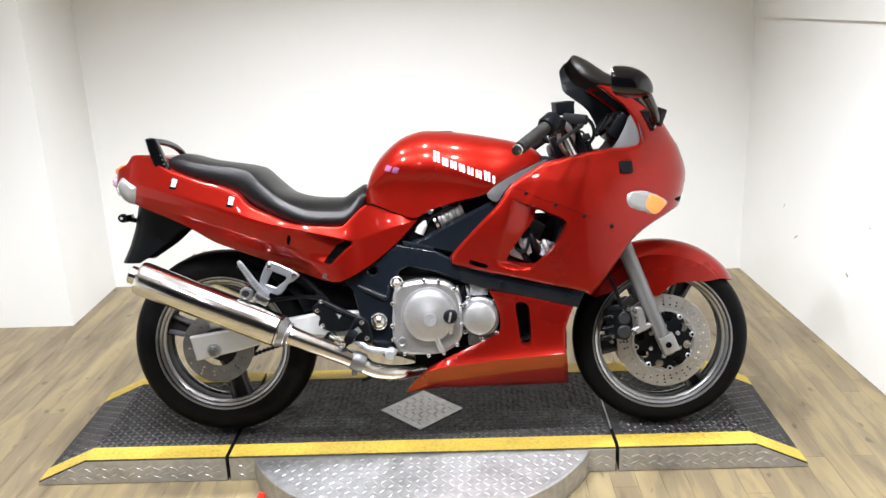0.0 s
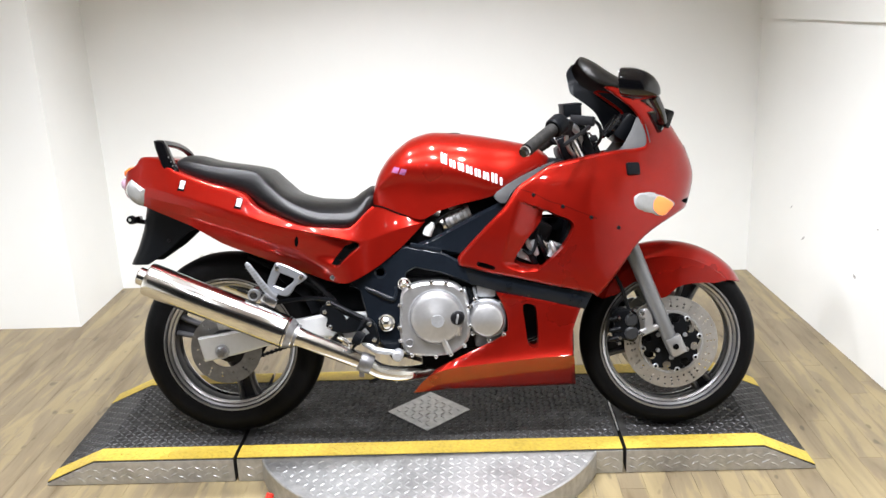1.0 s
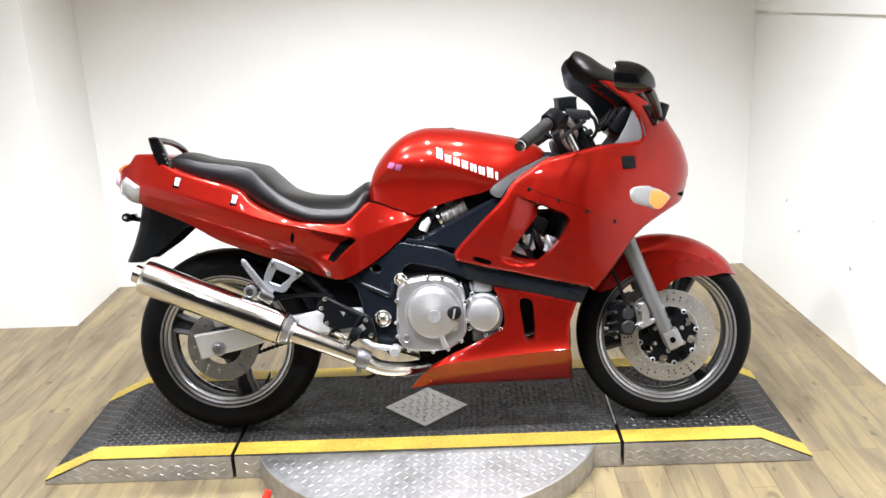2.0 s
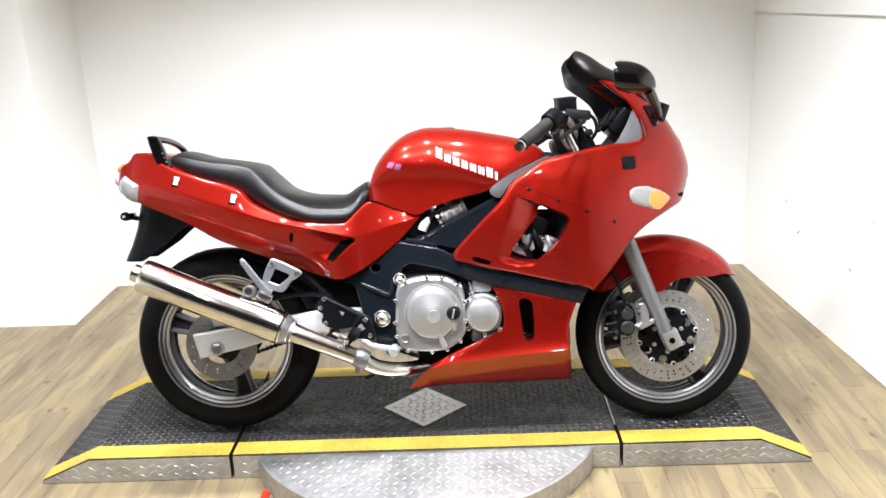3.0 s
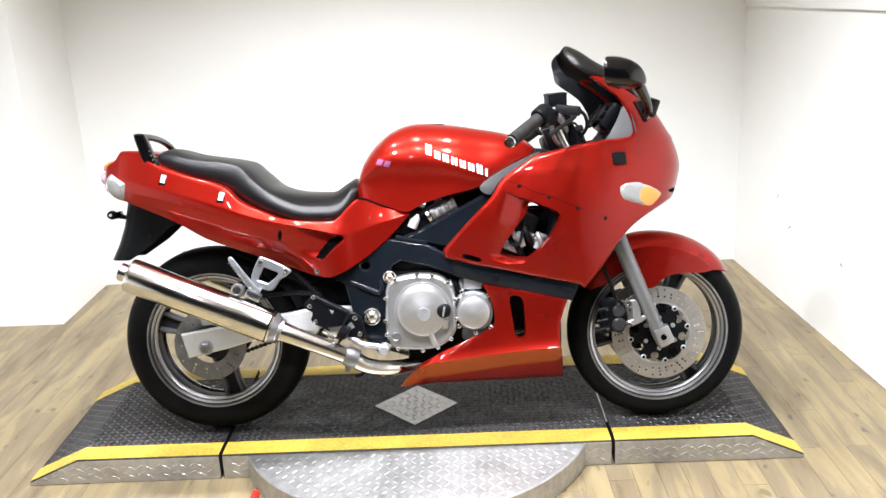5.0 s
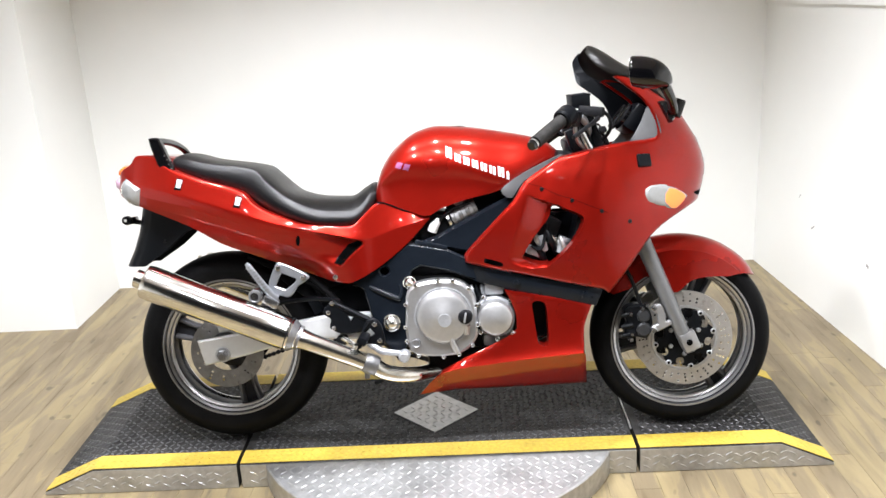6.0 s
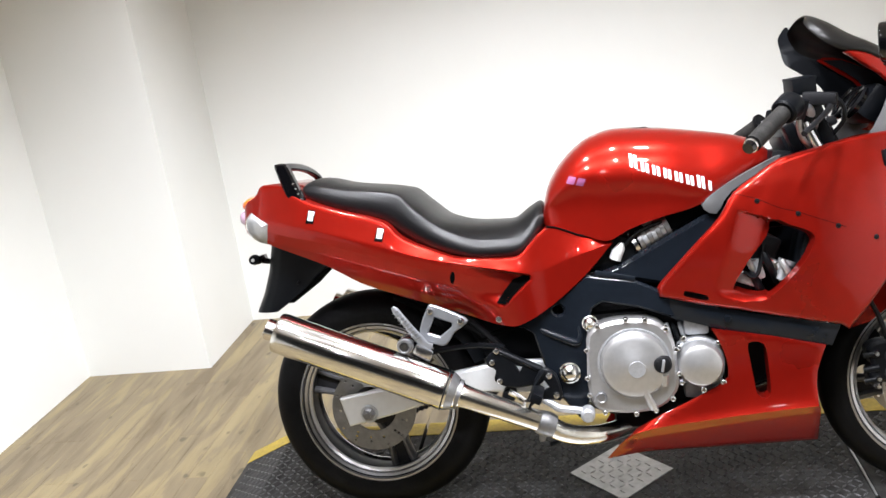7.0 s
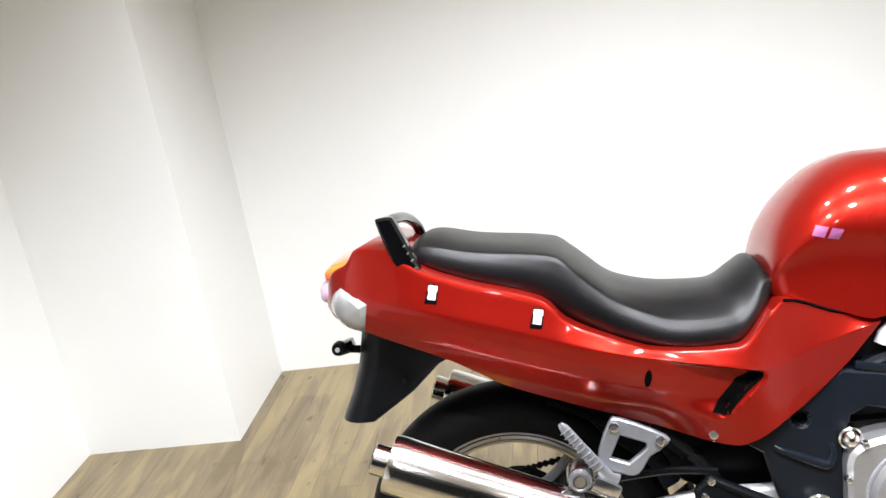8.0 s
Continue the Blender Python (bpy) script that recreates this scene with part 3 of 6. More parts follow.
def spokes(rim, c, r0, r1, start, w0=0.034, w1=0.026, thick=0.016):
    for k in range(3):
        a = radians(start + 120 * k)
        d, n = Vector((math.cos(a), 0, math.sin(a))), Vector((-math.sin(a), 0, math.cos(a)))
        for s in (-1, 1):
            rings = []
            for t in np.linspace(0, 1, 6):
                p = c + d * (r0 + (r1 - r0) * t) + n * s * (w0 * (1 - t) + w1 * t) * (1 - 0.35 * math.sin(math.pi * t))
                u = 0.009 + 0.002 * abs(2 * t - 1)
                rings.append([p + n * (u * math.cos(b)) + Vector((0, thick * math.sin(b), 0)) for b in np.linspace(0, 2 * math.pi, 10, endpoint=False)])
            loft("spoke", rings, RIMGREY, rim, "grey cast hollow spoke")
        rings = []
        for t in np.linspace(0, 1, 4):
            p = c + d * (r0 + (r1 - r0) * t)
            u = (w0 * (1 - t) + w1 * t) * (1 - 0.35 * math.sin(math.pi * t))
            rings.append([p + n * u * i + Vector((0, j * 0.004, 0)) for i, j in ((-1, -1), (1, -1), (1, 1), (-1, 1))])
        loft("spoke_web", rings, RIMDARK, rim, "dark recess inside the spoke")


def brake_disc(parent, c, r_in, r_out, rows, count, name="brake_disc"):
    v_out = [(r_out * math.cos(a), r_out * math.sin(a)) for a in np.linspace(0, 2 * math.pi, 72, endpoint=False)]
    holes = [[(r_in * math.cos(a), r_in * math.sin(a)) for a in np.linspace(0, 2 * math.pi, 48, endpoint=False)]]
    for i in range(count):
        for j, r in enumerate(rows):
            if i % 3 == 2 and j == 1 or i % 3 == 1 and j == 2:
                continue
            a = 2 * math.pi * (i + 0.06 * j) / count
            hx, hz = r * math.cos(a), r * math.sin(a)
            holes.append([(hx + 0.0036 * math.cos(b), hz + 0.0036 * math.sin(b)) for b in np.linspace(0, 2 * math.pi, 7, endpoint=False)])
    ob = plate(name, v_out, c[1], c[1] + 0.005, DISC, parent, holes, bevel=0.0008, label="drilled steel brake disc")
    ob.location = (c[0], 0, c[2])
    return ob


fw = wheel("front_wheel", FA, 0.287, 0.062, 0.230, label="dark cast three-spoke front wheel")
spokes(fw, FA, 0.045, 0.206, 187)
lathe("hub", [(0.0, -0.055), (0.03, -0.055), (0.034, -0.05), (0.05, -0.045), (0.05, 0.045), (0.034, 0.05), (0.0, 0.055)], tuple(FA), RIMDARK, fw, seg=32)
rw = wheel("rear_wheel", RA, 0.306, 0.078, 0.226, label="dark cast three-spoke rear wheel")
spokes(rw, RA, 0.05, 0.204, -78, 0.04, 0.03, 0.018)
lathe("hub", [(0.0, -0.07), (0.035, -0.07), (0.06, -0.06), (0.06, 0.06), (0.035, 0.07), (0.0, 0.07)], tuple(RA), RIMDARK, rw, seg=32)
for s in (-1, 1):
    d = brake_disc(fw, (FA.x, FA.y + s * 0.072 - 0.0025, FA.z), 0.1045, 0.151, (0.118, 0.129, 0.140), 36)
    turn = np.linspace(0, 2 * math.pi, 96, endpoint=False)
    tabs = [0.096 - 0.011 * max(0.0, math.cos(8 * (a - 0.2))) ** 3 for a in turn]
    plate("disc_ring", [(0.1042 * math.cos(a), 0.1042 * math.sin(a)) for a in turn], s * 0.0775, s * 0.072, ALU, fw, [[(r * math.cos(a), r * math.sin(a)) for r, a in zip(tabs, turn)]], 0.0008, "silver ring with inward tabs").location = tuple(FA)
    cut = []
    for k in range(8):
        a = 2 * math.pi * k / 8 + 0.2 + math.pi / 8
        cut.append(smooth_closed([(r * math.cos(a + q), r * math.sin(a + q)) for r, q in ((0.082, -0.16), (0.087, 0.0), (0.082, 0.16), (0.068, 0.15), (0.064, 0.0), (0.068, -0.15))], 2))
    rim_line = [((0.091 + 0.006 * math.cos(8 * (a - 0.2))) * math.cos(a), (0.091 + 0.006 * math.cos(8 * (a - 0.2))) * math.sin(a)) for a in turn]
    plate("disc_carrier", rim_line, s * 0.0765, s * 0.0705, BLACKPL, fw, cut, 0.001, "black spider disc carrier").location = tuple(FA)
    for k in range(6):
        a = 2 * math.pi * k / 6 + 0.5
        lathe("hub_bolt", [(0.0, s * 0.086), (0.005, s * 0.086), (0.007, s * 0.083), (0.0075, s * 0.078)], (FA.x + 0.050 * math.cos(a), FA.y, FA.z + 0.050 * math.sin(a)), ALUD, fw, seg=10)
    for k in range(8):
        a = 2 * math.pi * k / 8 + 0.2
        lathe("float_button", [(0.0, s * 0.08), (0.006, s * 0.08), (0.009, s * 0.078), (0.009, s * 0.070)], (FA.x + 0.0925 * math.cos(a), FA.y, FA.z + 0.0925 * math.sin(a)), ALUD, fw, seg=12)
        lathe("button_bore", [(0.0, s * 0.0806), (0.0045, s * 0.0806), (0.0047, s * 0.079)], (FA.x + 0.0925 * math.cos(a), FA.y, FA.z + 0.0925 * math.sin(a)), GAP, fw, seg=10)
brake_disc(rw, (RA.x, -0.090, RA.z), 0.062, 0.116, (0.083, 0.094, 0.105), 14).data.materials[0] = CLAMPGREY
lathe("sprocket", [(0.06, 0.085), (0.088, 0.085), (0.094, 0.087), (0.094, 0.091), (0.088, 0.093), (0.06, 0.093)], tuple(RA), ENGDARK, rw, seg=44)

# fork, fender, caliper
UP = (Vector((0.455, FA.y, 0.95)) - FA).normalized()
for s in (-1, 1):
    o = Vector((0, s * 0.103 - FA.y, 0))
    a, b = FA + o + UP * -0.035 + Vector((-0.006, 0, 0)), FA + o + UP * 0.36
    leg = tube("fork_leg", [a + (b - a) * t for t in (0, 0.08, 0.5, 0.95, 1)], [0.019, 0.0225, 0.0235, 0.025, 0.025], FORKGREY, bike, 20, 1, "silver lower fork leg")
    tube("stanchion", [b, FA + o + UP * 0.735], 0.0205, BOLT, leg, 16, 1, "chrome fork tube")
    block("axle_clamp", (0.050, 0.036, 0.060), tuple(FA + o + Vector((0.003, s * 0.006, 0.002))), ALU, leg, 0.006, (0, -22, 0))
    lathe("pinch_bolt", [(0.0, s * 0.020), (0.006, s * 0.020), (0.008, s * 0.016), (0.008, 0)], (FA.x + 0.036, s * 0.103, FA.z - 0.012), BOLT, leg, seg=12)
    lathe("axle_bore", [(0.0, s * 0.0158), (0.0095, s * 0.0158), (0.0098, s * 0.012)], (FA.x, s * 0.113, FA.z), GAP, leg, seg=20)
    CAL = smooth_closed([(-0.196, 0.105), (-0.161, 0.124), (-0.122, 0.112), (-0.108, 0.073), (-0.110, 0.043), (-0.127, 0.014), (-0.160, 0.020), (-0.184, 0.010), (-0.196, 0.045), (-0.186, 0.066)], 3)
    cal = plate("brake_caliper", [(FA.x + x, FA.z + z) for x, z in CAL], s * 0.108, s * 0.066, BLACKPL, bike, (), 0.007, "black front brake caliper")
    for dx, dz, r in ((-0.136, 0.086, 0.021), (-0.136, 0.043, 0.023)):
        lathe("piston_boss", [(0.0, s * 0.117), (r * 0.75, s * 0.117), (r * 0.95, s * 0.113), (r, s * 0.106), (r, s * 0.09)], (FA.x + dx, 0, FA.z + dz), CALIPER, cal, seg=24, label="dark round piston boss")
    for dz in (0.094, 0.058, 0.030):
        tube("slide_pin", [(FA.x - 0.170, s * 0.106, FA.z + dz), (FA.x - 0.204, s * 0.104, FA.z + dz - 0.006)], [0.009, 0.007], BLACKPL, cal, 12, 1)
    MOUNT = smooth_closed([(-0.110, 0.116), (-0.084, 0.121), (-0.070, 0.088), (-0.069, 0.068), (-0.055, 0.070), (-0.054, 0.056), (-0.106, 0.033), (-0.116, 0.043), (-0.110, 0.054), (-0.094, 0.060), (-0.096, 0.091), (-0.112, 0.102)], 3, keep=(3, 9, 10))
    plate("caliper_mount", [(FA.x + x, FA.z + z) for x, z in MOUNT], s * 0.121, s * 0.104, ALU, cal, (), 0.004, "bright cast caliper mount")
    for dx, dz in ((-0.104, 0.110), (-0.107, 0.043)):
        lathe("mount_bolt", [(0.0, s * 0.128), (0.006, s * 0.128), (0.009, s * 0.124), (0.0095, s * 0.118)], (FA.x + dx, 0, FA.z + dz), BOLT, cal, seg=14)
    for dx, dz in ((-0.140, 0.109), (-0.126, 0.120), (-0.176, 0.095), (-0.174, 0.032), (-0.177, 0.014)):
        lathe("caliper_bolt", [(0.0, s * 0.122), (0.005, s * 0.122), (0.007, s * 0.118), (0.007, s * 0.1)], (FA.x + dx, 0, FA.z + dz), BOLT, cal, seg=10)
    tube("brake_hose", [(FA.x - 0.14, s * 0.095, FA.z + 0.11), (FA.x - 0.165, s * 0.1, FA.z + 0.19), (FA.x - 0.2, s * 0.09, FA.z + 0.27), (FA.x - 0.24, s * 0.08, FA.z + 0.4)], 0.006, BLACKPL, cal, 8)

rings = []
r_low = curve([(38, 0.300), (46, 0.272), (54, 0.235), (66, 0.210), (82, 0.185), (98, 0.150), (104, 0.152), (112, 0.205), (122, 0.235), (134, 0.235), (146, 0.262)])
r_top = curve([(38, 0.302), (50, 0.312), (75, 0.322), (110, 0.330), (130, 0.322), (146, 0.305)])
half_w = curve([(38, 0.012), (42, 0.045), (55, 0.066), (90, 0.074), (120, 0.074), (146, 0.06)])
for a in np.linspace(38, 146, 46):
    ca, sa = math.cos(radians(a)), math.sin(radians(a))
    rt, rl, w = r_top(a), min(r_low(a), r_top(a) - 0.002), half_w(a)
    ring = []
    outer = [(w, rl)] + [(w * (1.0 - 0.02 * t), rl + (rt - 0.045 - rl) * t) if rt - 0.045 > rl else (w, rl) for t in (0.35, 0.7, 1.0)] + [(w * 0.955, max(rt - 0.0435, rl))] + [(w * 0.945 * math.cos(b), max(rt - 0.042 + 0.042 * math.sin(b), rl)) for b in (0.35, 0.7, 1.05, 1.35)]
    prof = [(-l, r) for l, r in outer] + [(0, rt)] + [(l, r) for l, r in reversed(outer)]
    inn = [(l * 0.94, r - 0.004 if abs(l) < w * 0.9 else r) for l, r in reversed(prof)]
    for l, r in prof + inn:
        ring.append((FA.x + r * ca, l + 0.006, FA.z + r * sa))
    rings.append(ring)
fender = loft("front_fender", rings, RED, bike, "glossy red front mudguard", smooth=30)

# tank
t_top = curve([(-0.218, 0.775), (-0.208, 0.835), (-0.19, 0.882), (-0.14, 0.942), (-0.08, 0.981), (-0.02, 0.994), (0.07, 0.987), (0.19, 0.966), (0.30, 0.938), (0.345, 0.907), (0.362, 0.885)])
t_bot = curve([(-0.218, 0.772), (-0.12, 0.742), (-0.06, 0.722), (-0.01, 0.745), (0.06, 0.766), (0.17, 0.791), (0.24, 0.834), (0.33, 0.872), (0.362, 0.880)])
t_w = curve([(-0.218, 0.105), (-0.19, 0.135), (-0.12, 0.160), (0.0, 0.177), (0.1, 0.175), (0.22, 0.157), (0.32, 0.115), (0.362, 0.06)])
t_fold = curve([(-0.218, 0.55), (-0.12, 0.60), (-0.02, 0.50), (0.08, 0.36), (0.18, 0.14), (0.30, 0.08), (0.362, 0.08)])


def tank_ring(x):
    ht, hb, w = t_top(x), t_bot(x), t_w(x)
    hm = hb + (ht - hb) * t_fold(x)
    knee = 0.013 * max(0.0, min(1.0, (0.20 - x) / 0.16)) * max(0.0, min(1.0, (x + 0.218) / 0.07))
    low = [(0.955, 0.2, 0.0), (0.972, 0.5, 0.1), (0.984, 0.85, 0.4), (0.992, 1.0, 0.68), (0.997, 0.7, 0.85), (1.0, 0.15, 0.97)]
    high = [(0.985, 0.13), (0.955, 0.28), (0.90, 0.46), (0.80, 0.66), (0.64, 0.84), (0.4, 0.96)]
    half = [(w * q - knee * k, hb + (hm - hb) * u) for q, k, u in low] + [(w * q, hm + (ht - hm) * u) for q, u in high]
    line = [(-a, b) for a, b in half] + [(0, ht)] + [(a, b) for a, b in reversed(half)]
    return [(x, l, h) for l, h in line]


xs = list(np.linspace(-0.218, -0.16, 12)) + list(np.linspace(-0.14, 0.3, 24)) + list(np.linspace(0.315, 0.362, 7))
tank = loft("fuel_tank", [tank_ring(x) for x in xs], RED, bike, "glossy red fuel tank with a white mark on its flank", smooth=45)
lathe("filler_cap", [(0.0, 0.006), (0.034, 0.006), (0.040, 0.002), (0.040, -0.01)], (0.03, 0, 0.984), BLACKPL, tank, "z", 28, "black fuel filler cap")


def tank_side(x, h):
    pts = tank_ring(x)[:13]
    return float(np.interp(h, [p[2] for p in pts], [-p[1] for p in pts]))


def decal(name, quads, parent, lateral, mat, label, lift=0.0012, sub=4):
    """Thin marks that lie on a curved flank; each quad is four (x, h) corners."""
    verts, faces = [], []
    for q in quads:
        n = len(verts)
        for i in range(sub + 1):
            for j in range(sub + 1):
                u, v = i / sub, j / sub
                x = (q[0][0] * (1 - u) + q[1][0] * u) * (1 - v) + (q[3][0] * (1 - u) + q[2][0] * u) * v
                h = (q[0][1] * (1 - u) + q[1][1] * u) * (1 - v) + (q[3][1] * (1 - u) + q[2][1] * u) * v
                verts.append((x, -(lateral(x, h) + lift), h))
        for i in range(sub):
            for j in range(sub):
                a = n + i * (sub + 1) + j
                faces.append((a, a + 1, a + sub + 2, a + sub + 1))
    return link(name, verts, faces, mat, parent, label)


def slanted(x, h, w, t):
    """A small parallelogram along the slope of the tank's lettering."""
    return [(x, h), (x + w, h - 0.4 * w), (x + w, h - 0.4 * w + t), (x, h + t)]


for k in range(8):
    x, h, tall = (0.008, 0.897, 0.032) if k == 0 else (0.034 + (k - 1) * 0.0255, 0.884 - (k - 1) * 0.0102, 0.029 if k == 6 else 0.023)
    for dx in ((0.0,) if k == 7 else (0.0, 0.0105)):
        decal("maker_mark", [slanted(x + dx, h - 0.4 * dx, 0.0072, tall)], tank, tank_side, WHITE, "white maker's mark")
decal("tank_badge", [[(-0.147, 0.872), (-0.129, 0.867), (-0.121, 0.884), (-0.139, 0.889)], [(-0.124, 0.8655), (-0.107, 0.861), (-0.099, 0.878), (-0.116, 0.8825)]], tank, tank_side, LILAC, "small lilac badge")

# seat
s_top = curve([(-0.845, 0.920), (-0.83, 0.939), (-0.805, 0.947), (-0.73, 0.927), (-0.575, 0.897), (-0.54, 0.874), (-0.47, 0.813), (-0.38, 0.791), (-0.30, 0.787), (-0.25, 0.815), (-0.222, 0.828), (-0.212, 0.815)])
s_edge = curve([(-0.845, 0.918), (-0.82, 0.93), (-0.71, 0.910), (-0.575, 0.888), (-0.53, 0.842), (-0.46, 0.787), (-0.37, 0.752), (-0.28, 0.747), (-0.225, 0.795), (-0.212, 0.80)])
s_bot = curve([(-0.845, 0.908), (-0.74, 0.862), (-0.61, 0.816), (-0.57, 0.781), (-0.47, 0.729), (-0.36, 0.702), (-0.29, 0.700), (-0.23, 0.742), (-0.212, 0.776)])
s_w = curve([(-0.845, 0.085), (-0.82, 0.125), (-0.72, 0.146), (-0.58, 0.158), (-0.5, 0.166), (-0.4, 0.172), (-0.3, 0.16), (-0.24, 0.135), (-0.212, 0.11)])
rings = []
for x in list(np.linspace(-0.845, -0.80, 8)) + list(np.linspace(-0.785, -0.25, 44)) + list(np.linspace(-0.243, -0.212, 6)):
    t, e, b, w = s_top(x), s_edge(x), s_bot(x), s_w(x)
    half = [(w * 0.98, b), (w * 1.04, b + 0.2 * (e - b)), (w * 1.055, b + 0.45 * (e - b)), (w * 1.03, b + 0.75 * (e - b)), (w * 0.995, b + 0.90 * (e - b)), (w * 0.980, b + 0.985 * (e - b)), (w * 0.95, e + 0.08 * (t - e)), (w * 0.87, e + 0.28 * (t - e)), (w * 0.74, e + 0.56 * (t - e)), (w * 0.54, e + 0.80 * (t - e)), (w * 0.27, e + 0.96 * (t - e))]
    rings.append([(x, -l, h) for l, h in half] + [(x, 0, t)] + [(x, l, h) for l, h in reversed(half)])
seat = loft("seat", rings, SEATMAT, bike, "stepped black vinyl dual seat", smooth=60)

# tail
c_hi = curve([(-1.003, 0.862), (-0.993, 0.886), (-0.978, 0.906), (-0.951, 0.918), (-0.942, 0.926), (-0.928, 0.943), (-0.915, 0.946), (-0.87, 0.940), (-0.81, 0.897), (-0.73, 0.865), (-0.60, 0.820), (-0.57, 0.784), (-0.50, 0.747), (-0.42, 0.717), (-0.29, 0.705), (-0.228, 0.754), (-0.205, 0.769), (-0.12, 0.738), (-0.05, 0.720)])
c_lo = curve([(-1.003, 0.838), (-0.97, 0.812), (-0.93, 0.793), (-0.78, 0.725), (-0.74, 0.700), (-0.69, 0.667), (-0.60, 0.630), (-0.52, 0.600), (-0.41, 0.557), (-0.34, 0.537), (-0.305, 0.533), (-0.28, 0.540), (-0.21, 0.576), (-0.12, 0.644), (-0.05, 0.714)])
c_w = curve([(-1.003, 0.112), (-0.985, 0.143), (-0.95, 0.165), (-0.9, 0.180), (-0.8, 0.197), (-0.65, 0.210), (-0.45, 0.218), (-0.3, 0.206), (-0.2, 0.178), (-0.05, 0.154)])


SCOOP = [(-0.50, 0.722), (-0.40, 0.700), (-0.30, 0.674), (-0.262, 0.663), (-0.252, 0.656), (-0.252, 0.648), (-0.325, 0.586), (-0.345, 0.586), (-0.42, 0.606), (-0.52, 0.640)]
SCOOP_TOP, SCOOP_FRONT = SCOOP[:5], SCOOP[4:8]


def near_line(x, h, line):
    d = 9.0
    for (ax, ah), (bx, bh) in zip(line, line[1:]):
        t = max(0.0, min(1.0, ((x - ax) * (bx - ax) + (h - ah) * (bh - ah)) / ((bx - ax) ** 2 + (bh - ah) ** 2)))
        d = min(d, math.hypot(x - ax - t * (bx - ax), h - ah - t * (bh - ah)))
    return d


def scoop_depth(x, h):
    """The wedge-shaped hollow of the side cover, deepest at its slanted front opening."""
    if not (-0.53 < x < -0.24 and 0.57 < h < 0.73) or not inside(np.array([x]), np.array([h]), SCOOP)[0]:
        return 0.0
    ramp = max(0.0, min(1.0, (x + 0.45) / 0.15))
    ramp = ramp * ramp * (3 - 2 * ramp)
    sharp = min(1.0, min(near_line(x, h, SCOOP_TOP), near_line(x, h, SCOOP_FRONT)) / 0.007)
    soft = min(1.0, near_line(x, h, SCOOP[7:]) / 0.035)
    return 0.022 * ramp * sharp * (soft * soft * (3 - 2 * soft))


# the sharp crease along the tail's flank, which runs into the scoop's upper lip
c_cr = curve([(-1.003, 0.850), (-0.94, 0.862), (-0.90, 0.850), (-0.80, 0.822), (-0.70, 0.790), (-0.60, 0.756), (-0.50, 0.724), (-0.40, 0.700), (-0.30, 0.674), (-0.25, 0.663), (-0.15, 0.690), (-0.05, 0.717)])
U_H, U_W = [0.0, 0.05, 0.12, 0.5, 0.92, 0.97, 1.0], [1.0, 0.998, 0.993, 0.965, 0.938, 0.930, 0.905]
D_H, D_W = [0.0, 0.003, 0.010, 0.03, 0.06, 0.10, 0.14, 0.2], [1.0, 0.999, 0.995, 0.970, 0.905, 0.785, 0.64, 0.44]
up_rows = sorted(set(U_H + [0.25, 0.38, 0.65, 0.8]))
down_rows = sorted(set([0.0, 0.97, 1.0] + [round(0.02 + 0.035 * k, 3) for k in range(27)]), reverse=True)


def tail_skin(x, h):
    hi, lo = c_hi(x), c_lo(x)
    cr = min(max(c_cr(x), lo + 0.004), hi - 0.004)
    if h >= cr:
        u, front = (h - cr) / (hi - cr), max(0.0, min(1.0, (x + 0.25) / 0.05))
        return c_w(x) * ((1 - front) * float(np.interp(u, U_H, U_W)) + front * (1.0 - 0.09 * u))
    flat = max(0.0, min(1.0, (x + 0.46) / 0.22))
    flat = flat * flat * (3 - 2 * flat)
    return c_w(x) * ((1 - flat) * float(np.interp(cr - h, D_H, D_W)) + flat * (1 - 0.15 * (cr - h)))


def tail_side(x, h):
    return tail_skin(x, h) - scoop_depth(x, h)


rings = []
for x in list(np.linspace(-1.003, -0.90, 26)) + list(np.linspace(-0.89, -0.53, 30)) + list(np.linspace(-0.525, -0.225, 76)) + list(np.linspace(-0.22, -0.05, 20)):
    hi, lo = c_hi(x), c_lo(x)
    cr = min(max(c_cr(x), lo + 0.004), hi - 0.004)
    half = [cr - v * (cr - lo) for v in down_rows[:-1]] + [cr + v * (hi - cr) for v in up_rows]
    rings.append([(x, -tail_side(x, h), h) for h in half] + [(x, tail_side(x, h), h) for h in reversed(half)])
tail = loft("tail_fairing", rings, RED, bike, "glossy red tail fairing and side covers", smooth=40)
for s in (-1, 1):
    tube("cover_seam", [(x, s * (tail_side(x, c_hi(x) - 0.001) + 0.0005), c_hi(x) + 0.0015) for x in np.linspace(-0.205, -0.055, 9)], 0.0026, GAP, tail, 6, 2, "thin dark seam under the tank")


def conformal(name, outline, lateral, mat, parent, lift=0.002, thick=0.004, label="", step=0.015, roll=0.0007, holes=()):
    return panel(name, outline, lambda x, h: lateral(x, h) + lift, mat, parent, holes, thick, roll, step, -1, label)


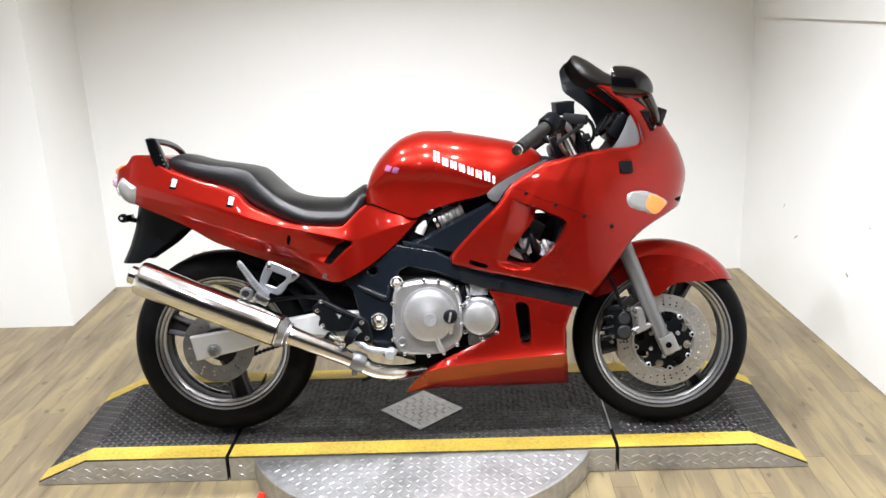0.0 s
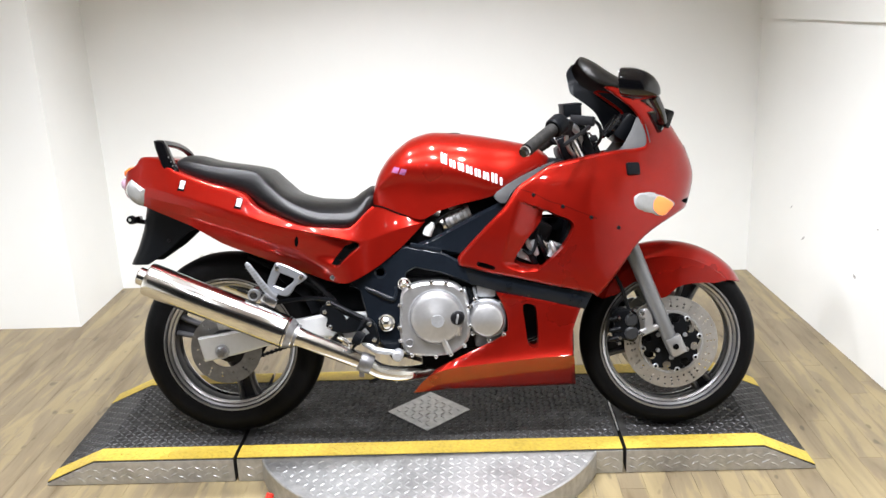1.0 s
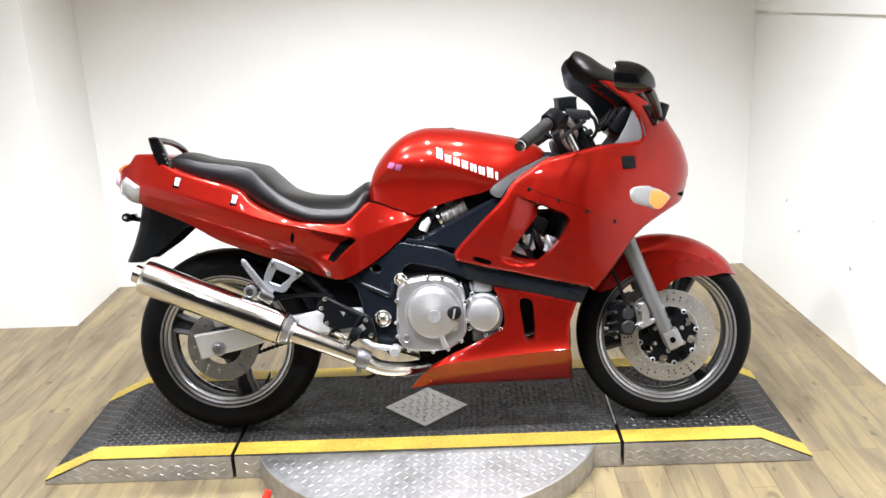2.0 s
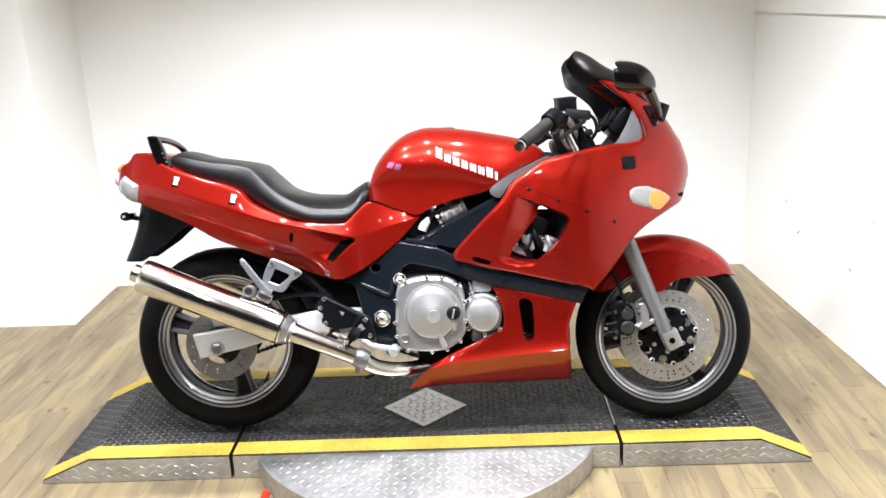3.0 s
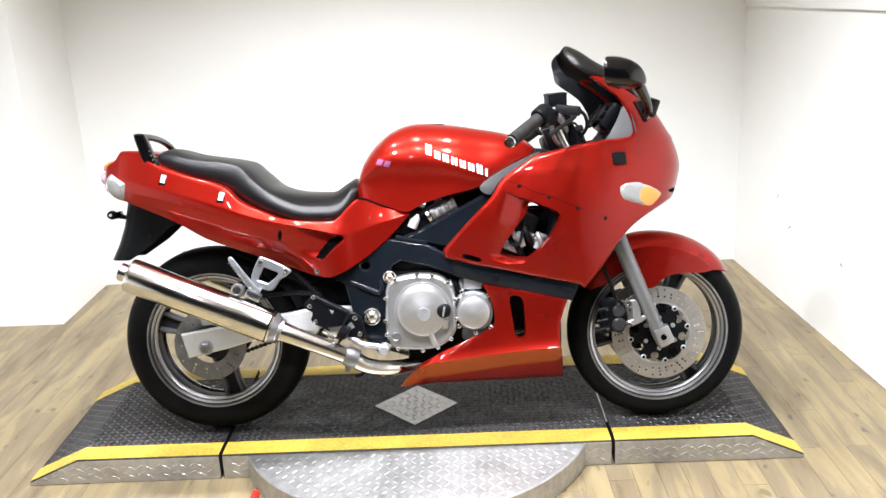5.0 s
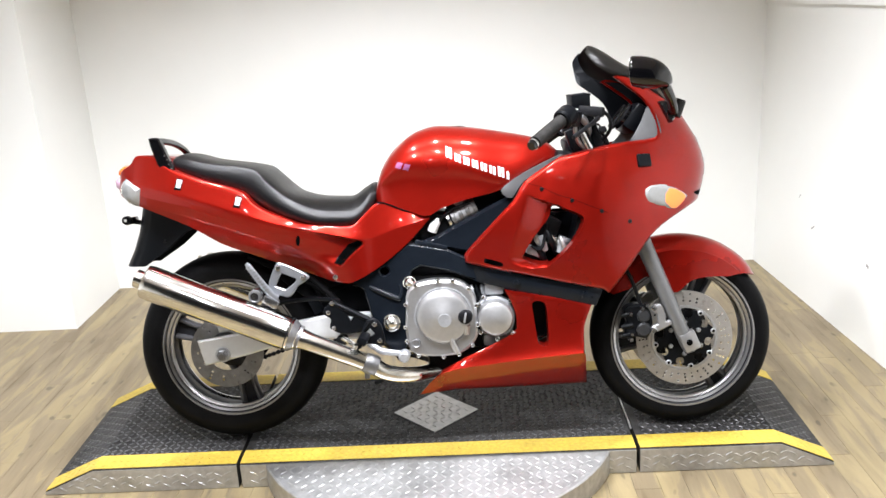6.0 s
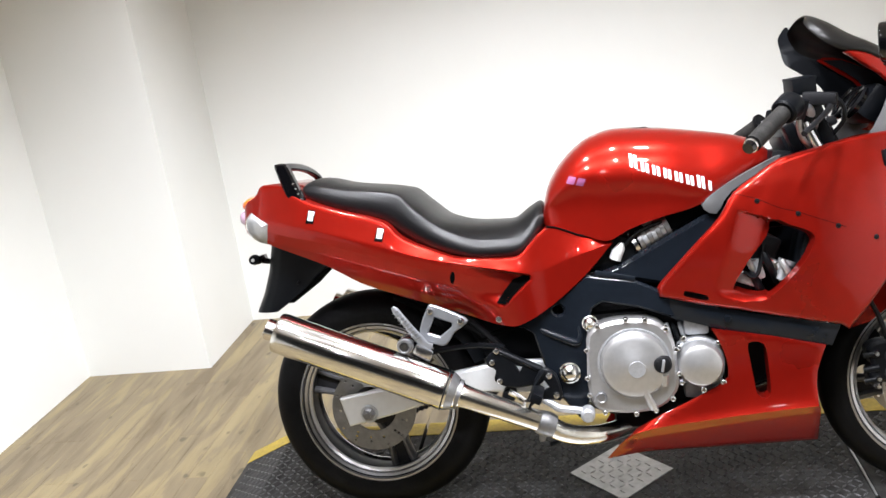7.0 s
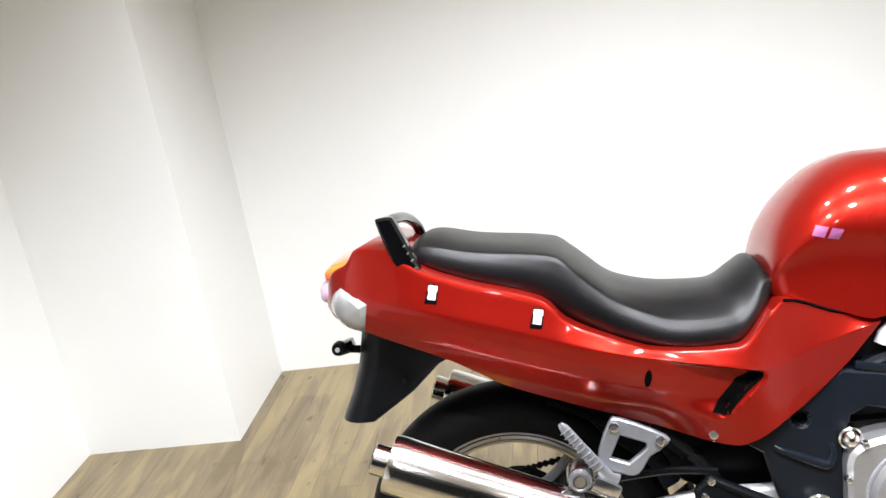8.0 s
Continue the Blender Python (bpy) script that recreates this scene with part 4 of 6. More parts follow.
conformal("air_scoop", [(-0.298, 0.651), (-0.268, 0.659), (-0.256, 0.655), (-0.255, 0.648), (-0.316, 0.592), (-0.343, 0.596), (-0.329, 0.616)], tail_side, GAP, tail, 0.0012, label="dark side scoop opening", step=0.004)
conformal("seat_lock", smooth_closed([(-0.450, 0.657), (-0.444, 0.655), (-0.438, 0.670), (-0.438, 0.684), (-0.444, 0.686), (-0.450, 0.672)], 3), tail_side, GAP, tail, 0.0015, label="dark oval seat lock slot")
for x, h in ((-0.7935, 0.853), (-0.617, 0.793)):
    conformal("hook_recess", [(x - 0.0035, h + 0.020), (x + 0.0150, h + 0.0155), (x + 0.0068, h - 0.0175), (x - 0.0145, h - 0.0135)], tail_side, GAP, tail, 0.0010, 0.002, "dark recess behind the hook", 0.006)
    conformal("luggage_hook", [(x - 0.0025, h + 0.0175), (x + 0.0130, h + 0.0138), (x + 0.0112, h + 0.0045), (x + 0.0095, h + 0.0048), (x + 0.0060, h - 0.010), (x - 0.0085, h - 0.0065), (x - 0.0040, h + 0.0085), (x - 0.0055, h + 0.009)], tail_side, SILVER, tail, 0.0022, 0.0015, "bright chrome luggage hook", 0.006)
bolt("side_bolt", -0.343, -(tail_side(-0.343, 0.552) + 0.001), 0.552, 0.0085, tail, BOLT, 0.004)

# tail lights, grab rail, mudguard
panel("rear_indicator", smooth_closed([(-0.982, 0.864), (-0.962, 0.878), (-0.914, 0.846), (-0.931, 0.792), (-0.964, 0.804), (-0.990, 0.834)], 3, keep=(1, 2, 3)), lambda x, h: tail_side(x, h) + 0.010, LENSCLEAR, tail, thick=0.012, roll=0.014, step=0.012, label="clear rear indicator lens")
panel("rear_indicator", smooth_closed([(-0.982, 0.864), (-0.962, 0.878), (-0.914, 0.846), (-0.931, 0.792), (-0.964, 0.804), (-0.990, 0.834)], 3, keep=(1, 2, 3)), lambda x, h: tail_side(x, h) + 0.010, LENSCLEAR, tail, thick=0.012, roll=0.014, step=0.012, side=1, label="clear rear indicator lens")
rings = []
for x, w, lo, hi in ((-1.022, 0.07, 0.852, 0.872), (-1.016, 0.105, 0.838, 0.886), (-1.0, 0.120, 0.832, 0.892), (-0.985, 0.122, 0.835, 0.892)):
    rings.append([(x, w * math.cos(a), (lo + hi) / 2 + (hi - lo) / 2 * math.copysign(abs(math.sin(a)) ** 0.6, math.sin(a))) for a in np.linspace(0, 2 * math.pi, 28, endpoint=False)])
loft("tail_light", rings, LILACLENS, tail, "pale pink and red tail light")
rings = []
for x, w, lo, hi in ((-1.008, 0.08, 0.886, 0.900), (-1.0, 0.115, 0.880, 0.912), (-0.984, 0.126, 0.882, 0.922), (-0.955, 0.128, 0.895, 0.925)):
    rings.append([(x, w * math.cos(a), (lo + hi) / 2 + (hi - lo) / 2 * math.copysign(abs(math.sin(a)) ** 0.6, math.sin(a))) for a in np.linspace(0, 2 * math.pi, 28, endpoint=False)])
loft("brake_light", rings, LENSORANGE, tail, "bright orange upper brake light")
FIN = smooth_closed([(-0.877, 0.988), (-0.871, 0.995), (-0.850, 0.995), (-0.842, 0.984), (-0.822, 0.932), (-0.809, 0.895), (-0.816, 0.890), (-0.852, 0.904), (-0.865, 0.942)], 3)
grab = tube("grab_rail", [(-0.861, -0.170, 0.984), (-0.858, -0.10, 0.985), (-0.858, 0.0, 0.978), (-0.855, 0.08, 0.960), (-0.850, 0.115, 0.935), (-0.845, 0.12, 0.895)], 0.0105, GLOSSBLK, bike, 12, 5, "gloss black passenger grab rail")
for s in (-1,):
    plate("rail_fin", FIN, s * 0.180, s * 0.156, GLOSSBLK, grab, (), 0.005)
    for k in range(4):
        bolt("rail_rivet", -0.831 + 0.0052 * k, s * 0.1805, 0.942 - 0.0135 * k, 0.0025, grab, BOLT, 0.002)

rings = []
for t in np.linspace(0, 1, 14):
    x0, h0 = np.interp(t, [0, 0.35, 0.7, 1], [-0.965, -0.985, -1.008, -1.035]), np.interp(t, [0, 0.35, 0.7, 1], [0.80, 0.71, 0.65, 0.598])
    x1, h1 = np.interp(t, [0, 0.35, 0.7, 1], [-0.70, -0.815, -0.88, -0.962]), np.interp(t, [0, 0.35, 0.7, 1], [0.735, 0.706, 0.650, 0.598])
    w = 0.085 - 0.012 * t
    bend = [(x0 + 0.055 * (1 - math.sin(a)), w * math.cos(a)) for a in np.linspace(0, math.pi, 13)]
    skin = [(x1, w, h1), (x1 * 0.5 + (x0 + 0.055) * 0.5, w, h1 * 0.5 + h0 * 0.5)] + [(x, l, h0) for x, l in bend] + [(x1 * 0.5 + (x0 + 0.055) * 0.5, -w, h1 * 0.5 + h0 * 0.5), (x1, -w, h1)]
    inn = [(x + 0.004, l * 0.94, h) for x, l, h in reversed(skin)]
    rings.append(skin + inn)
guard = loft("rear_mudguard", rings, BLACKPL, bike, "matt black plastic rear mudguard")
block("plate_light", (0.03, 0.05, 0.022), (-1.005, -0.03, 0.742), GLOSSBLK, guard, 0.005, (0, -12, 0))
lathe("bracket_stud", [(0.0, -0.02), (0.012, -0.02), (0.014, -0.012), (0.014, 0.0)], (-1.012, -0.045, 0.745), BLACKPL, guard, seg=16)
# Small pale disc stands for the glint on the dark bracket.
lathe("stud_glint", [(0.0, -0.0225), (0.0045, -0.0225), (0.005, -0.0195)], (-1.012, -0.045, 0.745), SILVER, guard, seg=16, label="pale disc for a glint on the bracket")
tube("stud_arm", [(-1.01, -0.04, 0.742), (-0.975, -0.035, 0.735)], 0.008, BLACKPL, guard, 8, 1)
bolt("guard_bolt", -0.885, -0.083, 0.675, 0.005, guard, ENGDARK)
rings = []
for a in np.linspace(20, 70, 16):
    ca, sa = math.cos(radians(a)), math.sin(radians(a))
    r, w = 0.335, 0.09
    arc = [(-w, r - 0.03), (-w * 0.9, r), (-w * 0.5, r + 0.014), (0, r + 0.018), (w * 0.5, r + 0.014), (w * 0.9, r), (w, r - 0.03), (w - 0.005, r - 0.03), (w * 0.85, r - 0.006), (0, r + 0.012), (-w * 0.85, r - 0.006), (-w + 0.005, r - 0.03)]
    rings.append([(RA.x + q * ca, l, RA.z + q * sa) for l, q in arc])
loft("inner_mudguard", rings, BLACKPL, bike, "black inner rear mudguard")

# fairing
nose_x = curve([(0.40, 0.80), (0.727, 0.792), (0.781, 0.806), (0.827, 0.812), (0.90, 0.795), (0.956, 0.765), (1.00, 0.738), (1.05, 0.705), (1.11, 0.665)])
side_w = curve([(0.19, 0.178), (0.30, 0.184), (0.45, 0.194), (0.6, 0.212), (0.72, 0.224), (0.82, 0.212), (0.90, 0.192), (1.0, 0.172), (1.11, 0.152)])
XC = 0.33


def fairing_side(x, h):
    w = side_w(h)
    if x > XC:
        t = min(1.0, (x - XC) / (nose_x(h) - XC))
        w *= math.sqrt(max(0.0, 1 - t ** 2.3))
    else:
        w -= 0.62 * (XC - x) ** 2.3
    return w


DUCT_TOP = [(0.232, 0.778), (0.285, 0.758), (0.340, 0.734), (0.392, 0.712)]
DUCT_LOW = [(0.290, 0.5590), (0.262, 0.556), (0.232, 0.559), (0.200, 0.568), (0.172, 0.580)]
DUCT = DUCT_TOP + [(0.404, 0.690), (0.384, 0.646), (0.350, 0.606), (0.310, 0.570)] + DUCT_LOW


def duct_depth(x, h):
    """The hollow that ramps inward from the rear into the side vent."""
    if not (0.16 < x < 0.41 and 0.55 < h < 0.78) or not inside(np.array([x]), np.array([h]), DUCT)[0]:
        return 0.0
    u = ((x - 0.172) * 0.957 - (h - 0.580) * 0.290) / 0.085
    u = max(0.0, min(1.0, u))
    edge = min(1.0, near_line(x, h, DUCT_TOP) / 0.005, near_line(x, h, DUCT_LOW) / 0.014)
    return 0.032 * u * u * (3 - 2 * u) * edge


def fairing_skin(x, h):
    return fairing_side(x, h) - duct_depth(x, h)


def to_flat(x, h):
    if x <= XC:
        return (x, h)
    span = nose_x(h) - XC
    return (XC + span * math.asin(min(1.0, (x - XC) / span)), h)


def from_flat(u, h):
    if u <= XC:
        return (u, h)
    span = nose_x(h) - XC
    return (XC + span * math.sin(min(math.pi / 2, (u - XC) / span)), h)


front = [(nose_x(h), h) for h in (1.005, 0.97, 0.93, 0.89, 0.85, 0.81, 0.77, 0.735)]
OUT = smooth_open([(0.345, 0.882), (0.41, 0.895), (0.48, 0.908), (0.56, 0.917), (0.622, 0.922), (0.640, 0.942), (0.625, 1.005), (0.602, 1.042), (0.568, 1.070), (0.516, 1.110)], 3)
OUT += smooth_open([(0.516, 1.118), (0.57, 1.107), (0.64, 1.066), (0.70, 1.027), front[0]], 3)[1:]
OUT += [Vector(p) for p in front[1:]]
OUT += smooth_open([(0.785, 0.728), (0.73, 0.707), (0.66, 0.672), (0.61, 0.633), (0.56, 0.567), (0.52, 0.514), (0.478, 0.466)], 3)
OUT += smooth_open([(0.46, 0.480), (0.34, 0.508), (0.23, 0.535), (0.14, 0.554), (0.052, 0.576)], 2)
OUT += smooth_open([(0.048, 0.597), (0.062, 0.618), (0.14, 0.70), (0.20, 0.760), (0.235, 0.812), (0.29, 0.850), (0.335, 0.878)], 3)[:-1]
HOLE = smooth_closed([(0.318, 0.7445), (0.352, 0.730), (0.385, 0.716), (0.402, 0.703), (0.404, 0.686), (0.385, 0.646), (0.351, 0.605), (0.311, 0.569), (0.291, 0.565), (0.262, 0.567), (0.232, 0.578), (0.224, 0.592), (0.262, 0.650), (0.306, 0.706)], 3)
CREASE = [smooth_open([(x, h - d) for x, h in DUCT_TOP if x < 0.30], 5) for d in (0.0, 0.0055)]
SLIT = smooth_closed([(0.108, 0.584), (0.112, 0.575), (0.155, 0.563), (0.163, 0.567), (0.158, 0.576), (0.115, 0.589)], 3)
fairing = panel("upper_fairing", OUT, fairing_skin, RED, bike, [HOLE, SLIT], 0.007, 0.012, 0.0055, -1, "glossy red upper fairing with an open side vent", to_flat, from_flat, CREASE, False)
panel("upper_fairing", OUT, fairing_side, RED, bike, [HOLE, SLIT], 0.007, 0.012, 0.02, 1, "glossy red upper fairing with an open side vent", to_flat, from_flat)


def rim_wall(name, loop, lateral, depth, mat, parent, label="", side=-1, lift=-0.006):
    """The inward turned wall round an opening."""
    v, f = [], []
    n = len(loop)
    cx, ch = sum(p[0] for p in loop) / n, sum(p[1] for p in loop) / n
    for p in loop:
        l = lateral(p[0], p[1]) + lift
        v += [(p[0], side * l, p[1]), (p[0] + (cx - p[0]) * 0.07, side * (l - depth), p[1] + (ch - p[1]) * 0.07)]
    for i in range(n):
        j = (i + 1) % n
        f.append((2 * i, 2 * i + 1, 2 * j + 1, 2 * j))
    return link(name, v, f, mat, parent, label)


rim_wall("vent_wall", HOLE, fairing_skin, 0.03, RED, fairing, lift=-0.001)
for x, h in ((0.285, 0.790), (0.372, 0.753), (0.458, 0.717), (0.542, 0.682)):
    bolt("fairing_bolt", x, -(fairing_side(x, h) - 0.001), h, 0.0060, fairing, ENGDARK, 0.004)
tube("panel_seam", [(x, -(fairing_side(x, h) - 0.0006), h) for x, h in ((0.235, 0.812), (0.285, 0.795), (0.33, 0.771), (0.372, 0.757), (0.415, 0.738), (0.458, 0.720), (0.475, 0.712))], 0.0010, GAP, fairing, 6, 3, "thin dark panel seam")
block("fairing_vent", (0.044, 0.016, 0.040), (0.592, -(fairing_side(0.592, 0.855) - 0.002), 0.858), BLACKPL, fairing, 0.007, (-14, 0, 18), "small black fairing blank")
SIG = smooth_closed([(0.588, 0.768), (0.602, 0.783), (0.65, 0.786), (0.70, 0.768), (0.732, 0.745), (0.712, 0.722), (0.685, 0.706), (0.63, 0.722), (0.598, 0.736)], 4)
panel("front_indicator", SIG, lambda x, h: fairing_side(x, h) + 0.006, LENSCLEAR, fairing, (), 0.010, 0.012, 0.012, -1, "clear front indicator lens glowing amber", to_flat, from_flat)
BULB = smooth_closed([(0.655, 0.757), (0.67, 0.771), (0.694, 0.765), (0.724, 0.744), (0.708, 0.723), (0.686, 0.711), (0.664, 0.720), (0.652, 0.736)], 3)
panel("indicator_bulb", BULB, lambda x, h: fairing_side(x, h) + 0.008, LENSAMBER, fairing, (), 0.002, 0.004, 0.01, -1, "lit amber bulb area", to_flat, from_flat)
panel("front_indicator", SIG, lambda x, h: fairing_side(x, h) + 0.006, LENSCLEAR, fairing, (), 0.010, 0.012, 0.014, 1, "clear front indicator lens", to_flat, from_flat)
HEAD = [(nose_x(h) - d, h) for h, d in ((0.80, 0.002), (0.84, 0.002), (0.88, 0.002), (0.925, 0.002))] + [(0.786, 0.915), (0.800, 0.87), (0.806, 0.81)]
for s in (-1, 1):
    panel("headlight", HEAD, lambda x, h: fairing_side(x, h) + 0.004, LENSCLEAR, fairing, (), 0.006, 0.0, 0.014, s, "clear headlight glass", to_flat, from_flat)

LINING = [(nose_x(h) - 0.006, h) for h in (1.0, 0.96, 0.92)] + [(0.70, 0.90), (0.645, 0.925), (0.647, 0.945), (0.63, 1.005), (0.607, 1.047), (0.575, 1.074), (0.525, 1.109), (0.57, 1.103), (0.64, 1.063), (0.70, 1.025)]
for s in (-1, 1):
    panel("fairing_lining", LINING, lambda x, h: fairing_side(x, h) - 0.024, BLACKPL, bike, (), 0.003, 0.0, 0.025, s, "black inner lining of the fairing", to_flat, from_flat)

# dark belt between upper and lower fairing
BELT = [(0.075, 0.572), (0.19, 0.537), (0.30, 0.513), (0.462, 0.478), (0.440, 0.428), (0.30, 0.462), (0.19, 0.486), (0.075, 0.520)]
for s in (-1, 1):
    panel("fairing_belt", BELT, lambda x, h: fairing_side(x, h) - 0.014, FRAMEC, bike, (), 0.006, 0.004, 0.025, s, "dark blue-grey belt panel")
bolt("belt_bolt", 0.205, -(fairing_side(0.205, 0.51) - 0.013), 0.512, 0.010, bike, FRAMEC, 0.005)

# belly pan
BELLY = smooth_open([(0.165, 0.492), (0.183, 0.455), (0.197, 0.41), (0.198, 0.368)], 3) + smooth_open([(0.17, 0.346), (0.10, 0.313), (-0.03, 0.252), (-0.106, 0.170)], 2) + [Vector(p) for p in ((0.0, 0.167), (0.15, 0.163), (0.30, 0.160), (0.418, 0.161))] + smooth_open([(0.406, 0.26), (0.398, 0.31), (0.402, 0.37), (0.425, 0.432)], 2) + [Vector((0.30, 0.464))]
BSLOT = smooth_closed([(0.248, 0.449), (0.283, 0.445), (0.291, 0.40), (0.291, 0.318), (0.263, 0.320), (0.256, 0.36), (0.251, 0.40)], 3)


b_fold = curve([(-0.112, 0.192), (-0.075, 0.222), (-0.038, 0.241), (0.03, 0.257), (0.12, 0.267), (0.30, 0.283), (0.43, 0.291)])


def belly_side(x, h):
    """The flank flares out to a sharp fold; below it a flat face turns under the engine."""
    fold = b_fold(x)
    w = side_w(fold) - 0.10 * max(0.0, 0.1 - x) ** 1.5 + 0.012
    if h >= fold:
        return w - 0.024 * (1 - math.exp(-(h - fold) / 0.045)) + (side_w(h) - side_w(fold))
    return w - 1.0 * (fold - h)


FOLD = [[(x, b_fold(x)) for x in np.linspace(-0.085, 0.396, 40)]]
belly = panel("lower_fairing", BELLY, belly_side, RED, bike, [BSLOT], 0.006, 0.004, 0.011, -1, "glossy red belly fairing with a tall slot", lines=FOLD, hole_roll=False)
panel("lower_fairing", BELLY, belly_side, RED, bike, [BSLOT], 0.006, 0.008, 0.02, 1, "glossy red belly fairing with a tall slot")
rim_wall("slot_wall", BSLOT, belly_side, 0.03, RED, belly)

# screen
EDGE = [(0.735, 1.003, 0.02), (0.70, 1.027, None), (0.64, 1.066, None), (0.57, 1.107, None), (0.512, 1.120, None), (0.470, 1.148, 0.132), (0.445, 1.188, 0.095), (0.455, 1.209, 0.06)]
EDGE = [(x, h, (fairing_side(x, h) + 0.002) if l is None else l) for x, h, l in EDGE]
MID = [(0.742, 1.006), (0.722, 1.035), (0.675, 1.082), (0.61, 1.128), (0.55, 1.162), (0.505, 1.194), (0.472, 1.212), (0.456, 1.214)]
edge_line, mid_line = smooth_open([Vector(p) for p in EDGE], 3), smooth_open([Vector((*p, 0)) for p in MID], 3)
rings = []
for e, c in zip(edge_line, mid_line):
    top, low = [], []
    for u in np.linspace(-1, 1, 19):
        a = abs(u) * math.pi / 2
        k = 1 - math.cos(a)
        p = Vector((c.x + (e.x - c.x) * k, math.copysign(e.z * math.sin(a), u), c.y + (e.y - c.y) * k))
        top.append(p)
        low.append(p + Vector((-0.003, -math.copysign(0.003 * math.sin(a), u), -0.003)))
    rings.append(top + low[::-1])
SMOKE = material("smoked_screen", (0.008, 0.0075, 0.007), 0.32, vary=0.1, spec=0.22)
screen = loft("windscreen", rings, SMOKE, bike, "dark smoked bubble windscreen", smooth=60)
for s in (-1, 1):
    bolt("screen_bolt", 0.6, s * 0.152, 1.072, 0.006, screen, ENGDARK)

CHIN = smooth_closed([(0.758, 0.752), (0.785, 0.757), (0.797, 0.752), (0.795, 0.742), (0.775, 0.742)], 3)
for s in (-1, 1):
    panel("chin_slot", CHIN, lambda x, h: fairing_side(x, h) + 0.0012, GAP, fairing, (), 0.002, 0.0, 0.01, s, "dark slot under the headlight", to_flat, from_flat)

LIP_FAR = [(0.458, 1.208), (0.440, 1.194), (0.432, 1.176), (0.437, 1.146)] + [(0.443, 1.113), (0.468, 1.090), (0.494, 1.070), (0.520, 1.046), (0.536, 1.02), (0.547, 0.995), (0.556, 0.962), (0.60, 0.955), (0.635, 1.01), (0.61, 1.07), (0.58, 1.096), (0.525, 1.126), (0.475, 1.16)]
panel("screen_skirt", smooth_closed(LIP_FAR, 3), lambda x, h: min(0.128 + 0.35 * max(0.0, min(0.09, h - 1.06)), fairing_side(x, h) + 0.02), BLACKPL, bike, (), 0.003, 0.0, 0.03, 1, "dark smoked inner face of the windscreen")

# mirrors
m_top = curve([(0.527, 1.152), (0.56, 1.150), (0.595, 1.142), (0.628, 1.125), (0.648, 1.102), (0.657, 1.082)])
m_low = curve([(0.527, 1.066), (0.58, 1.060), (0.63, 1.060), (0.648, 1.064), (0.657, 1.072)])
m_wide = curve([(0.527, 1.0), (0.60, 0.97), (0.635, 0.82), (0.65, 0.6), (0.657, 0.35)])
GLASSDARK = material("tinted_mirror", (0.12, 0.12, 0.13), 0.05, metal=1.0, vary=0.1)
for s in (-1, 1):
    rings = []
    for t, q in [(t, 1.0) for t in np.linspace(0, 0.96, 15)] + [(0.99, 0.98), (1.0, 0.93)]:
        cx = 0.657 - 0.130 * t ** 1.35
        hi, lo, k = m_top(cx), m_low(cx), m_wide(cx) * q
        ring = []
        for a in np.linspace(0, 2 * math.pi, 28, endpoint=False):
            ca, sa = math.cos(a), math.sin(a)
            lat = 0.075 * k * math.copysign(abs(ca) ** 0.6, ca)
            ring.append((cx + (0.035 if s > 0 else 0.0) - 0.42 * t * (lat - 0.075) - 0.008, s * (0.285 + lat), (hi + lo) / 2 + (hi - lo) / 2 * q * math.copysign(abs(sa) ** 0.62, sa)))
        rings.append(ring)
    mir = loft("mirror", rings, GLOSSBLK, bike, "gloss black fairing mirror", smooth=60)
    pane = []
    for x, q in ((0.5195, 0.86), (0.5182, 0.84)):
        pane.append([(x + (0.035 if s > 0 else 0.0) - 0.42 * (0.075 * q * c - 0.075), s * (0.285 + 0.075 * q * c), 1.109 + 0.042 * q * d) for c, d in [(math.copysign(abs(math.cos(a)) ** 0.6, math.cos(a)), math.copysign(abs(math.sin(a)) ** 0.62, math.sin(a))) for a in np.linspace(0, 2 * math.pi, 28, endpoint=False)]])
    loft("mirror_glass", pane, GLASSDARK, mir, "dark mirror glass")
    tube("mirror_stalk", [(0.64, s * 0.25, 1.07), (0.668, s * 0.21, 1.03), (0.685, s * 0.165, 1.0)], [0.017, 0.014, 0.016], GLOSSBLK, mir, 12, 5)
    rings = []
    for d, q in ((0.0, 1.0), (0.012, 0.95), (0.022, 0.7)):
        rings.append([(0.672 + 0.028 * q * x, s * (0.138 + d + 0.01 * x), 0.998 + 0.034 * q * z - 0.012 * x) for x, z in ((-1, 0.55), (-0.3, 0.9), (0.8, 0.85), (1, 0.3), (0.45, -0.8), (0.1, -1), (-0.3, -0.4))])
    loft("mirror_base", rings, GLOSSBLK, mir)
    tube("mirror_strut", [(0.632, s * 0.222, 1.062), (0.655, s * 0.205, 1.038), (0.678, s * 0.185, 1.012)], [0.009, 0.008, 0.007], BRACKET, mir, 10, 3, "pale grey mirror strut")
    block("base_boot", (0.044, 0.03, 0.056), (0.694, s * 0.152, 1.008), GLOSSBLK, mir, 0.008, (0, 20, 0))

# cockpit
cluster = block("instrument_pod", (0.09, 0.20, 0.055), (0.59, 0, 0.985), BLACKPL, bike, 0.02, (0, -52, 0), "black instrument pod")
for l in (-0.055, 0.035):
    lathe("dial", [(0.0, 0.03), (0.036, 0.03), (0.042, 0.034), (0.042, 0.02)], (0, 0, 0), GLOSSBLK, cluster, "z", 28, "dark round dial").matrix_basis = pose(0.578, l, 0.975, 0, -52, 0)
    lathe("bezel", [(0.0395, 0.034), (0.0405, 0.0365), (0.0425, 0.036), (0.043, 0.030)], (0, 0, 0), ENGDARK, cluster, "z", 32, "thin dark dial bezel").matrix_basis = pose(0.578, l, 0.975, 0, -52, 0)
